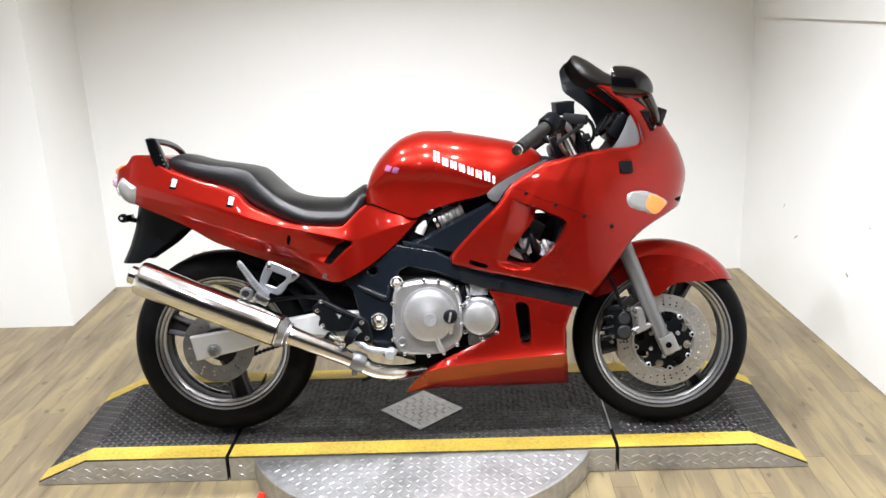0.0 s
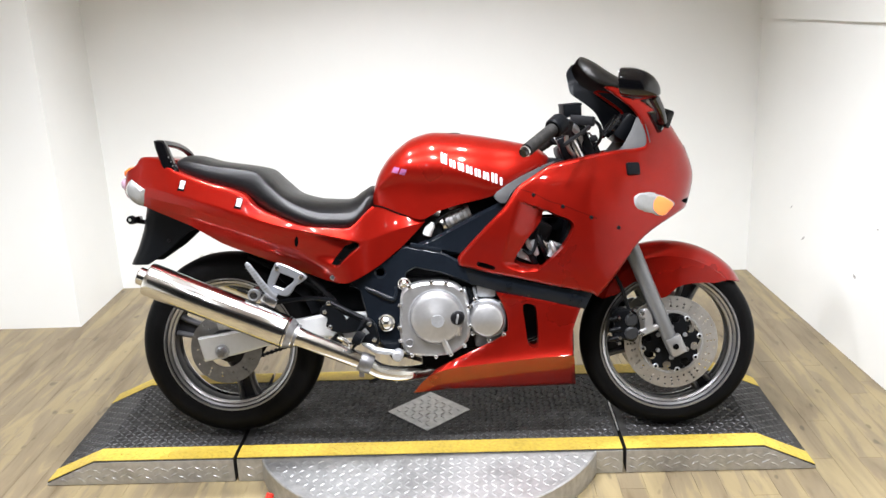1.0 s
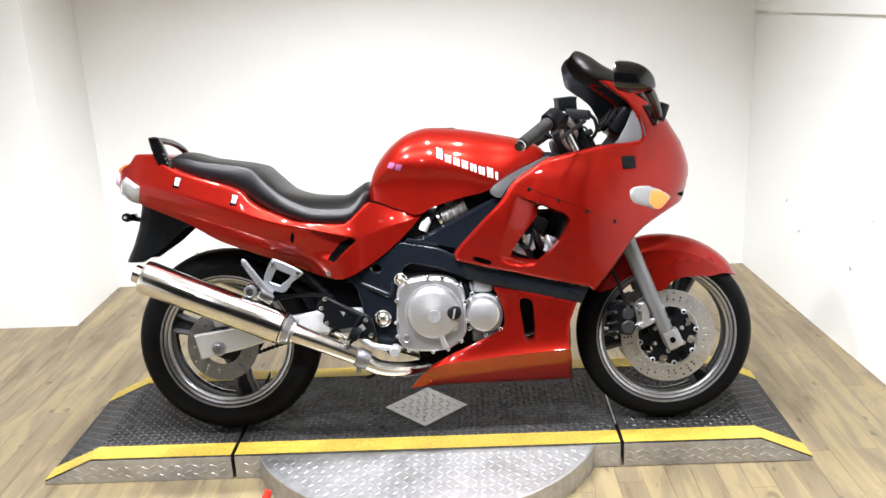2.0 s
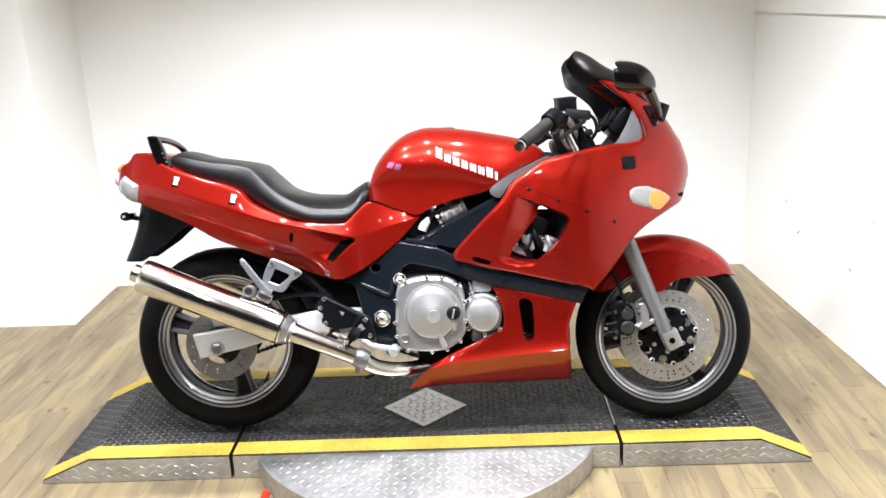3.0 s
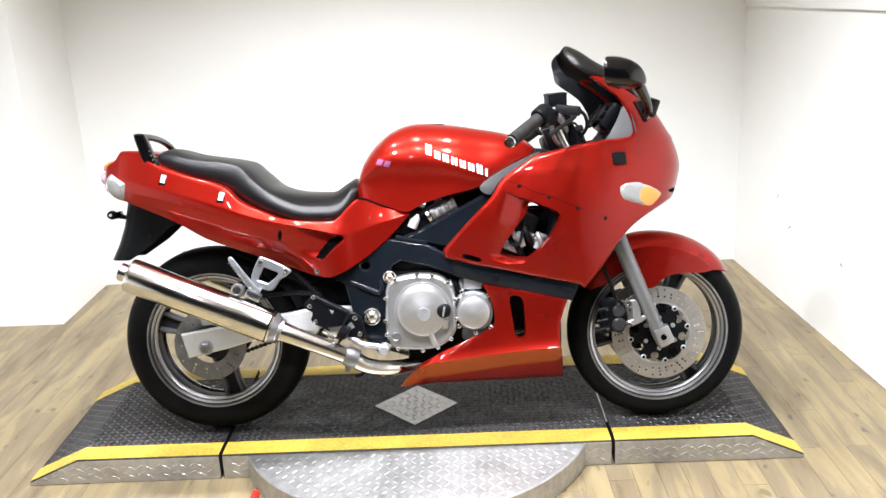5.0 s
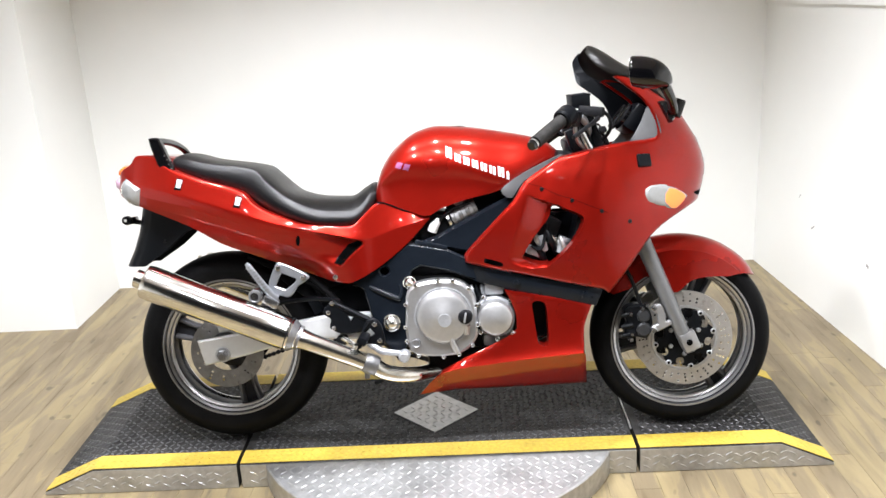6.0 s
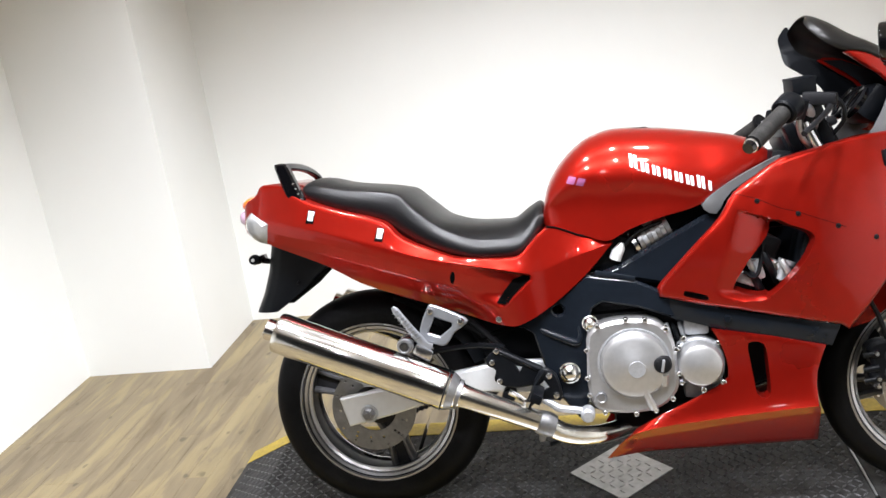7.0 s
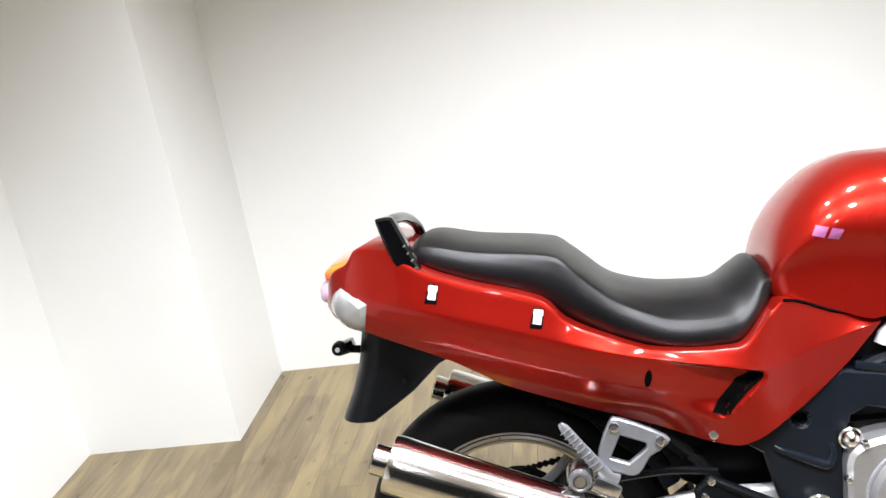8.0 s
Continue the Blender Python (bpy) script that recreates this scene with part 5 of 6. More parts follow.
for s in (-1, 1):
    panel("inner_panel", smooth_closed([(0.545, 0.900), (0.60, 0.908), (0.652, 0.920), (0.645, 0.985), (0.622, 1.020), (0.598, 0.975), (0.570, 0.930)], 3), lambda x, h: 0.142 - 0.25 * (h - 0.92), GREYPL, bike, (), 0.005, 0.006, 0.025, s, "grey inner fairing panel")
    panel("inner_panel", smooth_closed([(0.168, 0.790), (0.20, 0.765), (0.238, 0.815), (0.34, 0.873), (0.345, 0.886), (0.23, 0.834)], 3), lambda x, h: 0.172 - 0.1 * max(0, x - 0.25), GREYPL, bike, (), 0.02, 0.008, 0.025, s, "grey knee trim below the tank")
yoke = block("top_yoke", (0.07, 0.25, 0.022), (0.462, 0, 0.945), ENGDARK, bike, 0.008, (0, -22, 0), "dark top yoke")
for s in (-1, 1):
    lathe("fork_cap", [(0.0, 0.02), (0.014, 0.02), (0.022, 0.012), (0.024, -0.02)], (0.458, s * 0.103, 0.955), BOLT, yoke, "z", 20)
    sx, sh = (0.05, -0.02) if s > 0 else (0.0, 0.0)
    bar = tube("handlebar", [(0.445, s * 0.125, 0.93), (0.425 + sx / 2, s * 0.17, 0.975 + sh), (0.40 + sx, s * 0.215, 0.992 + sh), (0.325 + sx, s * 0.295, 0.971 + sh), (0.264 + sx, s * 0.352, 0.931 + sh)], 0.011, ALUD, bike, 12, 5, "clip-on handlebar")
    e0, e1 = Vector((0.346 + sx, s * 0.268, 0.986 + sh)), Vector((0.260 + sx, s * 0.358, 0.926 + sh))
    pts = [e0 + (e1 - e0) * t for t in np.linspace(0, 1, 28)]
    v, f = tube_mesh(pts, [0.0182 + (0.0011 if i % 2 else 0.0) for i in range(28)], 14)
    link("grip", v, f, GRIPWORN, bar, "ribbed black rubber grip", smooth=30)
    tube("bar_end", [e1, e1 + (e1 - e0).normalized() * 0.022], [0.016, 0.013], GLOSSBLK, bar, 14, 1, "black bar end weight")
    tube("bar_end_ring", [e1 + (e1 - e0).normalized() * 0.006, e1 + (e1 - e0).normalized() * 0.011], 0.0163, BOLT, bar, 16, 1)
    tube("grip_flange", [e0 + (e0 - e1).normalized() * 0.004, e0 - (e0 - e1).normalized() * 0.006], 0.026, RUBBER, bar, 18, 1)
    block("switch_box", (0.045, 0.042, 0.048), (0.378 + sx, s * 0.232, 0.992 + sh), BLACKPL, bar, 0.01, (0, 20, s * 40), "black switch box")
    tube("lever", [(0.455 + sx, s * 0.20, 0.99 + sh), (0.45 + sx, s * 0.24, 0.985 + sh), (0.415 + sx, s * 0.30, 0.965 + sh), (0.365 + sx, s * 0.355, 0.935 + sh)], [0.008, 0.007, 0.006, 0.007], ENGDARK, bar, 8, 5)
    if s < 0:
        res = block("brake_reservoir", (0.058, 0.05, 0.036), (0.406, -0.165, 1.040), BLACKPL, bar, 0.005, (6, -4, 12), "black brake fluid reservoir")
        block("reservoir_lid", (0.060, 0.052, 0.008), (0.406, -0.165, 1.058), BLACKPL, res, 0.003, (6, -4, 12))
        block("master_cylinder", (0.075, 0.03, 0.03), (0.438, -0.205, 1.008), ENGDARK, bar, 0.008, (0, 8, -25))
        block("kill_switch", (0.02, 0.014, 0.012), (0.352, -0.245, 1.005), REDGRIP, bar, 0.003, (0, 20, -40), "red engine stop switch")
        inb = (e0 - e1).normalized()
        tube("throttle_housing", [e0 - inb * 0.006, e0, e0 + inb * 0.034, e0 + inb * 0.042], [0.024, 0.030, 0.0315, 0.027], BLACKPL, bar, 20, 1, "fat black throttle housing")
        tube("fork_tube", [(0.408, -0.172, 0.957), (0.446, -0.168, 0.878)], 0.0115, BOLT, bike, 18, 1, "bright fork tube top")
        block("clamp_block", (0.05, 0.045, 0.05), (0.425, -0.155, 0.985), BLACKPL, bar, 0.010, (0, -20, 10))
        block("clamp_block", (0.03, 0.04, 0.075), (0.458, -0.13, 0.935), BLACKPL, bar, 0.008, (0, -20, 0))
        block("clamp_block", (0.028, 0.04, 0.07), (0.388, -0.14, 0.925), BLACKPL, bar, 0.008, (0, -20, 0))
        tube("brake_hose", [(0.47, -0.19, 1.01), (0.492, -0.18, 0.99), (0.498, -0.165, 0.955), (0.475, -0.14, 0.92)], 0.0055, BLACKPL, bar, 8)
        tube("throttle_cable", [(0.392, -0.222, 0.992), (0.388, -0.215, 0.955), (0.398, -0.19, 0.925), (0.42, -0.16, 0.90)], 0.0065, CLAMPGREY, bar, 8)
        tube("throttle_cable", [(0.40, -0.21, 0.99), (0.40, -0.18, 0.94), (0.43, -0.15, 0.905)], 0.005, BLACKPL, bar, 8)
lathe("steering_stem_nut", [(0.0, 0.012), (0.012, 0.012), (0.018, 0.004), (0.018, -0.01)], (0.462, 0, 0.962), BOLT, yoke, "z", 6)
block("ignition_block", (0.08, 0.10, 0.06), (0.475, 0, 0.905), ENGDARK, bike, 0.012, (0, -22, 0))
block("wiring_tray", (0.13, 0.26, 0.05), (0.40, 0, 0.865), BLACKPL, bike, 0.015, (0, 12, 0), "black tray in front of the tank")

block("steering_head", (0.10, 0.16, 0.14), (0.44, 0, 0.885), BLACKPL, bike, 0.02, (0, -22, 0), "black steering head and wiring")
for k, l in enumerate((-0.15, -0.11, -0.06, 0.02)):
    tube("wiring_loom", [(0.40 + 0.02 * k, l, 0.985 - 0.01 * k), (0.425 + 0.018 * k, l - 0.015, 0.945), (0.44 + 0.01 * k, l, 0.90), (0.42, l * 0.7, 0.86)], 0.0075 - 0.0008 * k, BLACKPL, bike, 8, 4)
for s in (-1, 1):
    block("inner_shroud", (0.25, 0.012, 0.44), (0.29, s * 0.062, 0.49), BLACKPL, bike, 0.004, label="black inner shroud behind the fairing")
# Added filler block; its near-black stands for shade inside the engine bay.
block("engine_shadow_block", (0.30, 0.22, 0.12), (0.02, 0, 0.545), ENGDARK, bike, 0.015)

# frame
MAIN_R = [(-0.300, 0.531), (-0.205, 0.587), (-0.120, 0.641), (-0.045, 0.628), (0.0, 0.618), (0.035, 0.600), (0.075, 0.578), (0.19, 0.538), (0.19, 0.488), (0.075, 0.522), (0.0, 0.552), (-0.085, 0.572), (-0.112, 0.558), (-0.128, 0.50), (-0.136, 0.34), (-0.15, 0.275), (-0.168, 0.283), (-0.205, 0.335), (-0.243, 0.424), (-0.262, 0.505)]
SPAR = [(-0.118, 0.640), (-0.094, 0.640), (-0.027, 0.664), (0.07, 0.712), (0.159, 0.756), (0.22, 0.786), (0.30, 0.80), (0.24, 0.74), (0.13, 0.66), (0.075, 0.60), (0.0, 0.616), (-0.05, 0.628)]
HOLEF = [(-0.195 + 0.014 * math.cos(a), 0.560 + 0.0125 * math.sin(a)) for a in np.linspace(0, 2 * math.pi, 16, endpoint=False)]
for s in (-1, 1):
    fr = plate("frame_side", MAIN_R, s * 0.162, s * 0.125, FRAMEC, bike, [HOLEF], 0.005, "dark blue-grey side frame plate")
    plate("frame_spar", SPAR, s * 0.150, s * 0.105, FRAMEC, bike, (), 0.010, "dark blue-grey frame spar")
    if s < 0:
        tube("frame_ledge", [(-0.243, -0.160, 0.517), (-0.232, -0.161, 0.508), (-0.200, -0.162, 0.493), (-0.165, -0.162, 0.477), (-0.153, -0.162, 0.478), (-0.146, -0.161, 0.497), (-0.150, -0.160, 0.516)], [0.004, 0.008, 0.0095, 0.010, 0.009, 0.007, 0.004], FRAMEC, fr, 12, 4, "raised cast ledge")
        for x, h, r in ((-0.120, 0.524, 0.020), (-0.181, 0.403, 0.027)):
            lathe("pivot_cap", [(0.0, -0.193), (r * 0.3, -0.192), (r * 0.6, -0.188), (r * 0.82, -0.181), (r * 0.86, -0.178), (r, -0.176), (r, -0.155)], (x, 0, h), CHROME, fr, seg=28, label="chrome frame plug")
        block("rail_highlight", (0.10, 0.010, 0.014), (-0.05, -0.156, 0.634), FRAMEC, fr, 0.004, (0, 14, 0))

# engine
# These castings wear the shade-dark colour, down to the carburettors.
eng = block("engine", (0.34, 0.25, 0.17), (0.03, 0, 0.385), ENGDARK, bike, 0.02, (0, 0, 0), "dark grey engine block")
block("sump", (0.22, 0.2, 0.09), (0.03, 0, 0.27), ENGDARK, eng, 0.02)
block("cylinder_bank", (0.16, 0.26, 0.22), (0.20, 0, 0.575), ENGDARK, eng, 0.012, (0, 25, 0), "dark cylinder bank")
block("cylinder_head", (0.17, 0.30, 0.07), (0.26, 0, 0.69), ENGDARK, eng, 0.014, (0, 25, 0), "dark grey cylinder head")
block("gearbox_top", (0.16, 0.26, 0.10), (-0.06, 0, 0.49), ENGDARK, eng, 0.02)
for k in range(4):
    l = -0.09 + 0.06 * k
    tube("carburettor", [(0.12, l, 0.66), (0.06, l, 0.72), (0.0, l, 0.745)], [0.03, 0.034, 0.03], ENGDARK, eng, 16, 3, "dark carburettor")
    lathe("carburettor_cap", [(0.0, 0.03), (0.022, 0.03), (0.03, 0.022), (0.03, -0.03)], (0.035, l, 0.735), ALUD, eng, "z", 20)
for k in range(7):
    q = Vector((0.022, -0.118, 0.712)).lerp(Vector((0.086, -0.116, 0.742)), k / 6)
    tube("intake_rib", [q - Vector((0.0050, 0, 0.002)), q + Vector((0.0050, 0, 0.002))], 0.023 if k % 2 else 0.027, ALUD if k % 2 else CLAMPGREY, eng, 20, 1, "ribbed alloy intake")
tube("hose_clamp", [(0.004, -0.120, 0.703), (0.012, -0.120, 0.707)], 0.0285, BOLT, eng, 20, 1, "bright hose clamp")
tube("drain_cap", [(-0.046, -0.140, 0.672), (-0.038, -0.140, 0.690), (-0.030, -0.140, 0.700), (-0.026, -0.140, 0.712)], [0.015, 0.015, 0.012, 0.006], SILVER, eng, 14, 1, "pale plastic cap")
tube("fuel_hose", [(-0.02, -0.14, 0.705), (0.0, -0.145, 0.725), (0.03, -0.14, 0.742), (0.08, -0.13, 0.755)], 0.005, BLACKPL, eng, 8, 4)
block("tank_tray", (0.30, 0.20, 0.05), (0.17, 0, 0.785), BLACKPL, eng, 0.01, (0, -24, 0), "black tray under the tank")
block("airbox", (0.20, 0.26, 0.10), (-0.09, 0, 0.70), BLACKPL, eng, 0.02, (0, 20, 0), "black airbox under the tank")
cover = [(0.104 * math.cos(a) * (1.0 if math.sin(a) > -0.5 else 1.02) - 0.022, 0.413 + 0.112 * math.sin(a)) for a in np.linspace(0, 2 * math.pi, 40, endpoint=False)]
base = smooth_closed([(-0.135, 0.44), (-0.128, 0.50), (-0.085, 0.525), (-0.01, 0.53), (0.045, 0.515), (0.075, 0.47), (0.08, 0.41), (0.078, 0.355), (0.05, 0.318), (0.0, 0.298), (-0.085, 0.300), (-0.125, 0.318), (-0.138, 0.37)], 3)
cc = plate("clutch_cover", base, -0.195, -0.12, ALU, eng, (), 0.008, "cast aluminium clutch cover")
lathe("clutch_dome", [(0.0, -0.222), (0.022, -0.222), (0.026, -0.220), (0.062, -0.219), (0.076, -0.213), (0.082, -0.204), (0.084, -0.190)], (-0.022, 0, 0.420), ALU, cc, seg=56, label="round aluminium clutch dome")
lathe("clutch_ring", [(0.084, -0.196), (0.084, -0.1985), (0.088, -0.1985), (0.089, -0.193)], (-0.022, 0, 0.420), ALUD, cc, seg=56)
lathe("clutch_badge", [(0.0, -0.2235), (0.020, -0.2235), (0.021, -0.2215)], (-0.018, 0, 0.412), ALUD, cc, seg=32)
fill = lathe("oil_filler", [(0.0, -0.229), (0.012, -0.229), (0.018, -0.226), (0.022, -0.218), (0.023, -0.19)], (0.043, 0, 0.420), ENGDARK, cc, seg=24, label="dark oil filler cap")
block("filler_grip", (0.006, 0.012, 0.03), (0.043, -0.231, 0.420), ALUD, fill, 0.002, (0, 12, 0))
lathe("oil_window", [(0.0, -0.202), (0.009, -0.202), (0.012, -0.204), (0.014, -0.196)], (-0.108, 0, 0.342), CLAMPGREY, cc, seg=24, label="dark oil level window")
tube("cover_rib", [(-0.006, -0.212, 0.372), (0.004, -0.206, 0.335), (0.014, -0.198, 0.308)], [0.007, 0.009, 0.010], ALU, cc, 10)
tube("cover_rib", [(0.045, -0.207, 0.395), (0.044, -0.2, 0.365)], [0.012, 0.01], ALU, cc, 10, 2)
for k in range(13):
    a = 2 * math.pi * k / 13 + 0.25
    i = min(range(len(base)), key=lambda j: abs(math.atan2(base[j].y - 0.415, base[j].x + 0.028) - (a if a <= math.pi else a - 2 * math.pi)))
    bolt("cover_bolt", base[i].x * 1.0, -0.194, base[i].y, 0.0068, cc, BOLT, 0.009)
alt_base = smooth_closed([(0.083, 0.41), (0.088, 0.45), (0.13, 0.468), (0.178, 0.452), (0.194, 0.405), (0.18, 0.358), (0.135, 0.345), (0.092, 0.362)], 4)
al = plate("pickup_cover", alt_base, -0.168, -0.10, ALUD, eng, (), 0.004, "aluminium pickup cover base")
lathe("pickup_dome", [(0.0, -0.205), (0.040, -0.203), (0.049, -0.198), (0.054, -0.188), (0.055, -0.160)], (0.134, 0, 0.406), ALU, al, seg=48, label="round cast pickup cover")
for x, h in ((0.088, 0.448), (0.088, 0.362), (0.180, 0.455), (0.186, 0.356), (0.138, 0.340), (0.100, 0.470)):
    bolt("cover_bolt", x, -0.170, h, 0.0075, al, BOLT, 0.009)
block("crankcase_step", (0.06, 0.05, 0.05), (0.135, -0.125, 0.495), ALUD, eng, 0.01)
block("crankcase_step", (0.09, 0.05, 0.04), (0.14, -0.12, 0.330), ALUD, eng, 0.012)
for k in range(5):
    x = 0.065 + 0.016 * k
    tube("engine_hose", [(x, -0.125, 0.50), (x + 0.004, -0.135, 0.48), (x + 0.01, -0.12, 0.455)], 0.006, BLACKPL if k % 2 else ALUD, eng, 8, 3)
rad = block("radiator", (0.035, 0.36, 0.24), (0.385, 0, 0.60), BLACKPL, bike, 0.006, (0, 14, 0), "black radiator behind the fairing")
for k in range(4):
    l = -0.135 + 0.09 * k
    tube("header_pipe", [(0.31, l, 0.64), (0.36, l, 0.56), (0.35, l, 0.40), (0.29, l * 0.55, 0.31), (0.12, l * 0.35, 0.275), (-0.02, l * 0.3, 0.27)], 0.0185, PIPE, eng, 12, 5, "heat-stained exhaust header")
for x, l, h, r in ((0.27, -0.15, 0.62, 0.02), (0.30, -0.16, 0.66, 0.017), (0.34, -0.165, 0.64, 0.016), (0.26, -0.155, 0.66, 0.014)):
    tube("coolant_hose", [(x, l, h), (x + 0.012, l - 0.006, h - 0.03), (x + 0.03, l + 0.02, h - 0.07)], r * 0.55, BLACKPL if r > 0.016 else ALU, eng, 10, 3)
tube("thermostat", [(0.352, -0.15, 0.628), (0.337, -0.15, 0.592)], [0.016, 0.013], ALUD, eng, 18, 1, "bright aluminium housing")
tube("thermostat_rim", [(0.356, -0.15, 0.637), (0.352, -0.15, 0.628)], 0.02, ALUD, eng, 18, 1)
block("cam_cover_end", (0.05, 0.02, 0.028), (0.262, -0.15, 0.600), ALUD, eng, 0.006, (0, 22, 0), "dull aluminium cover end")
block("cam_cover_end", (0.026, 0.02, 0.05), (0.286, -0.152, 0.622), ALUD, eng, 0.006, (0, -12, 0), "dull aluminium cover end")
tube("spark_lead", [(0.252, -0.165, 0.62), (0.275, -0.17, 0.605), (0.29, -0.168, 0.63), (0.30, -0.16, 0.68)], 0.005, BLACKPL, eng, 8, 4)

# swing arm and rear set
INNER = smooth_closed([(-0.50, 0.60), (-0.30, 0.545), (-0.20, 0.57), (-0.17, 0.46), (-0.20, 0.36), (-0.33, 0.40), (-0.45, 0.47), (-0.55, 0.56)], 3)
plate("inner_guard", INNER, -0.075, -0.060, BLACKPL, bike, (), 0.003, "black plastic inner guard")
SW = [(-0.795, 0.362), (-0.64, 0.386), (-0.48, 0.412), (-0.36, 0.432), (-0.20, 0.430), (-0.20, 0.345), (-0.33, 0.350), (-0.45, 0.362), (-0.65, 0.310), (-0.775, 0.284)]
for s in (-1, 1):
    arm = plate("swing_arm", SW, s * 0.137, s * 0.112, SILVER, bike, (), 0.006, "silver swing arm")
    lathe("axle_nut", [(0.0, s * 0.158), (0.008, s * 0.158), (0.009, s * 0.154), (0.013, s * 0.153), (0.015, s * 0.150), (0.018, s * 0.148), (0.019, s * 0.136)], (RA.x, 0, RA.z), CLAMPGREY, arm, seg=6 if s < 0 else 20)
    lathe("axle_washer", [(0.0, s * 0.142), (0.023, s * 0.142), (0.024, s * 0.136)], (RA.x, 0, RA.z), ALUD, arm, seg=28)
block("rear_caliper", (0.075, 0.04, 0.045), (-0.70, -0.095, 0.408), ALUD, bike, 0.012, (0, -10, 0), "grey rear brake caliper")
block("caliper_link", (0.11, 0.012, 0.018), (-0.625, -0.098, 0.43), ALUD, bike, 0.004, (0, -20, 0))
ch = []
for z0, z1 in ((0.41, 0.452), (0.215, 0.36)):
    ch.append([(-0.72, 0.09, RA.z + (0.092 if z0 > 0.3 else -0.092)), (-0.45, 0.09, (z0 + z1) / 2 + 0.02), (-0.17, 0.09, z1 - 0.02)])
for c in ch:
    chain = tube("chain", c, 0.0045, ENGDARK, bike, 6, 4, "dark drive chain")
    line = smooth_open([Vector(p) for p in c], 20)
    for i in range(0, len(line) - 1):
        mid, step = (line[i] + line[i + 1]) / 2, line[i + 1] - line[i]
        block("chain_link", (step.length * 0.92, 0.014 if i % 2 else 0.010, 0.014), tuple(mid), ENGDARK, chain, 0.004, (0, -math.degrees(math.atan2(step.z, step.x)), 0), seg=1)
block("shock", (0.055, 0.055, 0.26), (-0.30, 0.0, 0.47), ENGDARK, bike, 0.02, (0, 20, 0))
tube("shock_link", [(-0.44, -0.11, 0.56), (-0.37, -0.12, 0.49), (-0.34, -0.125, 0.45)], 0.011, ENGDARK, bike, 10, 2)
tube("brake_hose", [(-0.62, -0.12, 0.44), (-0.52, -0.15, 0.475), (-0.42, -0.155, 0.485), (-0.34, -0.15, 0.475)], 0.007, BLACKPL, bike, 8)
tube("subframe", [(-0.20, -0.11, 0.56), (-0.38, -0.12, 0.50), (-0.42, -0.12, 0.52), (-0.62, -0.11, 0.62)], 0.008, GAP, bike, 10, 3)
block("battery_box", (0.22, 0.2, 0.14), (-0.36, 0, 0.60), BLACKPL, bike, 0.02, (0, 18, 0))
RS = smooth_closed([(-0.385, 0.456), (-0.372, 0.468), (-0.356, 0.482), (-0.311, 0.458), (-0.245, 0.424), (-0.262, 0.392), (-0.277, 0.380), (-0.322, 0.376), (-0.354, 0.386), (-0.369, 0.400), (-0.364, 0.424), (-0.383, 0.438)], 3, keep=(2, 4))
rs = plate("footrest_plate", RS, -0.188, -0.172, BLACKPL, bike, [[(-0.314, 0.434), (-0.297, 0.428), (-0.305, 0.415)]], 0.004, "dark footrest plate")
tube("plate_rib", [(-0.352, -0.188, 0.474), (-0.311, -0.189, 0.452), (-0.252, -0.188, 0.420)], [0.005, 0.007, 0.006], BLACKPL, rs, 10, 3, "rounded upper edge of the plate")
for x, h in ((-0.370, 0.446), (-0.355, 0.398), (-0.357, 0.474)):
    bolt("plate_bolt", x, -0.188, h, 0.0078, rs, BOLT, 0.006)
HANGER = smooth_closed([(-0.256, 0.417), (-0.238, 0.426), (-0.213, 0.407), (-0.202, 0.357), (-0.209, 0.341), (-0.257, 0.347), (-0.286, 0.328), (-0.294, 0.340), (-0.281, 0.368), (-0.269, 0.393)], 3, keep=(0, 4))
hanger = plate("pedal_hanger", HANGER, -0.204, -0.190, BLACKPL, rs, [[(-0.262, 0.380), (-0.244, 0.394), (-0.232, 0.377), (-0.253, 0.365)]], 0.004, "dark pedal hanger with a window")
for x, h in ((-0.231, 0.407), (-0.217, 0.357)):
    bolt("hanger_bolt", x, -0.204, h, 0.0085, hanger, BOLT, 0.006)
bolt("hanger_bolt", -0.263, -0.204, 0.355, 0.006, hanger, BOLT, 0.004)
tube("hanger_rib", [(-0.240, -0.204, 0.420), (-0.262, -0.206, 0.392), (-0.288, -0.204, 0.340)], 0.0045, BLACKPL, hanger, 8, 3)
block("footrest", (0.03, 0.10, 0.024), (-0.262, -0.235, 0.372), BLACKPL, rs, 0.007, (0, 30, 0), "black rubber rider footrest")
lathe("brake_cylinder", [(0.0, -0.172), (0.014, -0.172), (0.018, -0.166), (0.018, -0.13)], (-0.338, 0, 0.352), BLACKPL, rs, seg=20, label="dark rear brake cylinder")
tube("brake_rod", [(-0.336, -0.168, 0.362), (-0.314, -0.176, 0.351), (-0.294, -0.196, 0.343)], [0.008, 0.008, 0.006], PIPE, rs, 10, 3, "dull brass brake rod")
tube("rod_end", [(-0.292, -0.206, 0.345), (-0.295, -0.208, 0.325), (-0.300, -0.206, 0.304)], [0.009, 0.006, 0.0055], BOLT, rs, 10, 2, "bright rod end")
tube("pedal", [(-0.255, -0.19, 0.345), (-0.230, -0.2, 0.334), (-0.210, -0.205, 0.323), (-0.163, -0.208, 0.316), (-0.146, -0.21, 0.312)], [0.008, 0.010, 0.010, 0.009, 0.008], ALUD, rs, 10, 4, "bright brake pedal")
lathe("pedal_pad", [(0.0, -0.245), (0.012, -0.245), (0.017, -0.238), (0.017, -0.20)], (-0.144, 0, 0.310), ALUD, rs, seg=20)
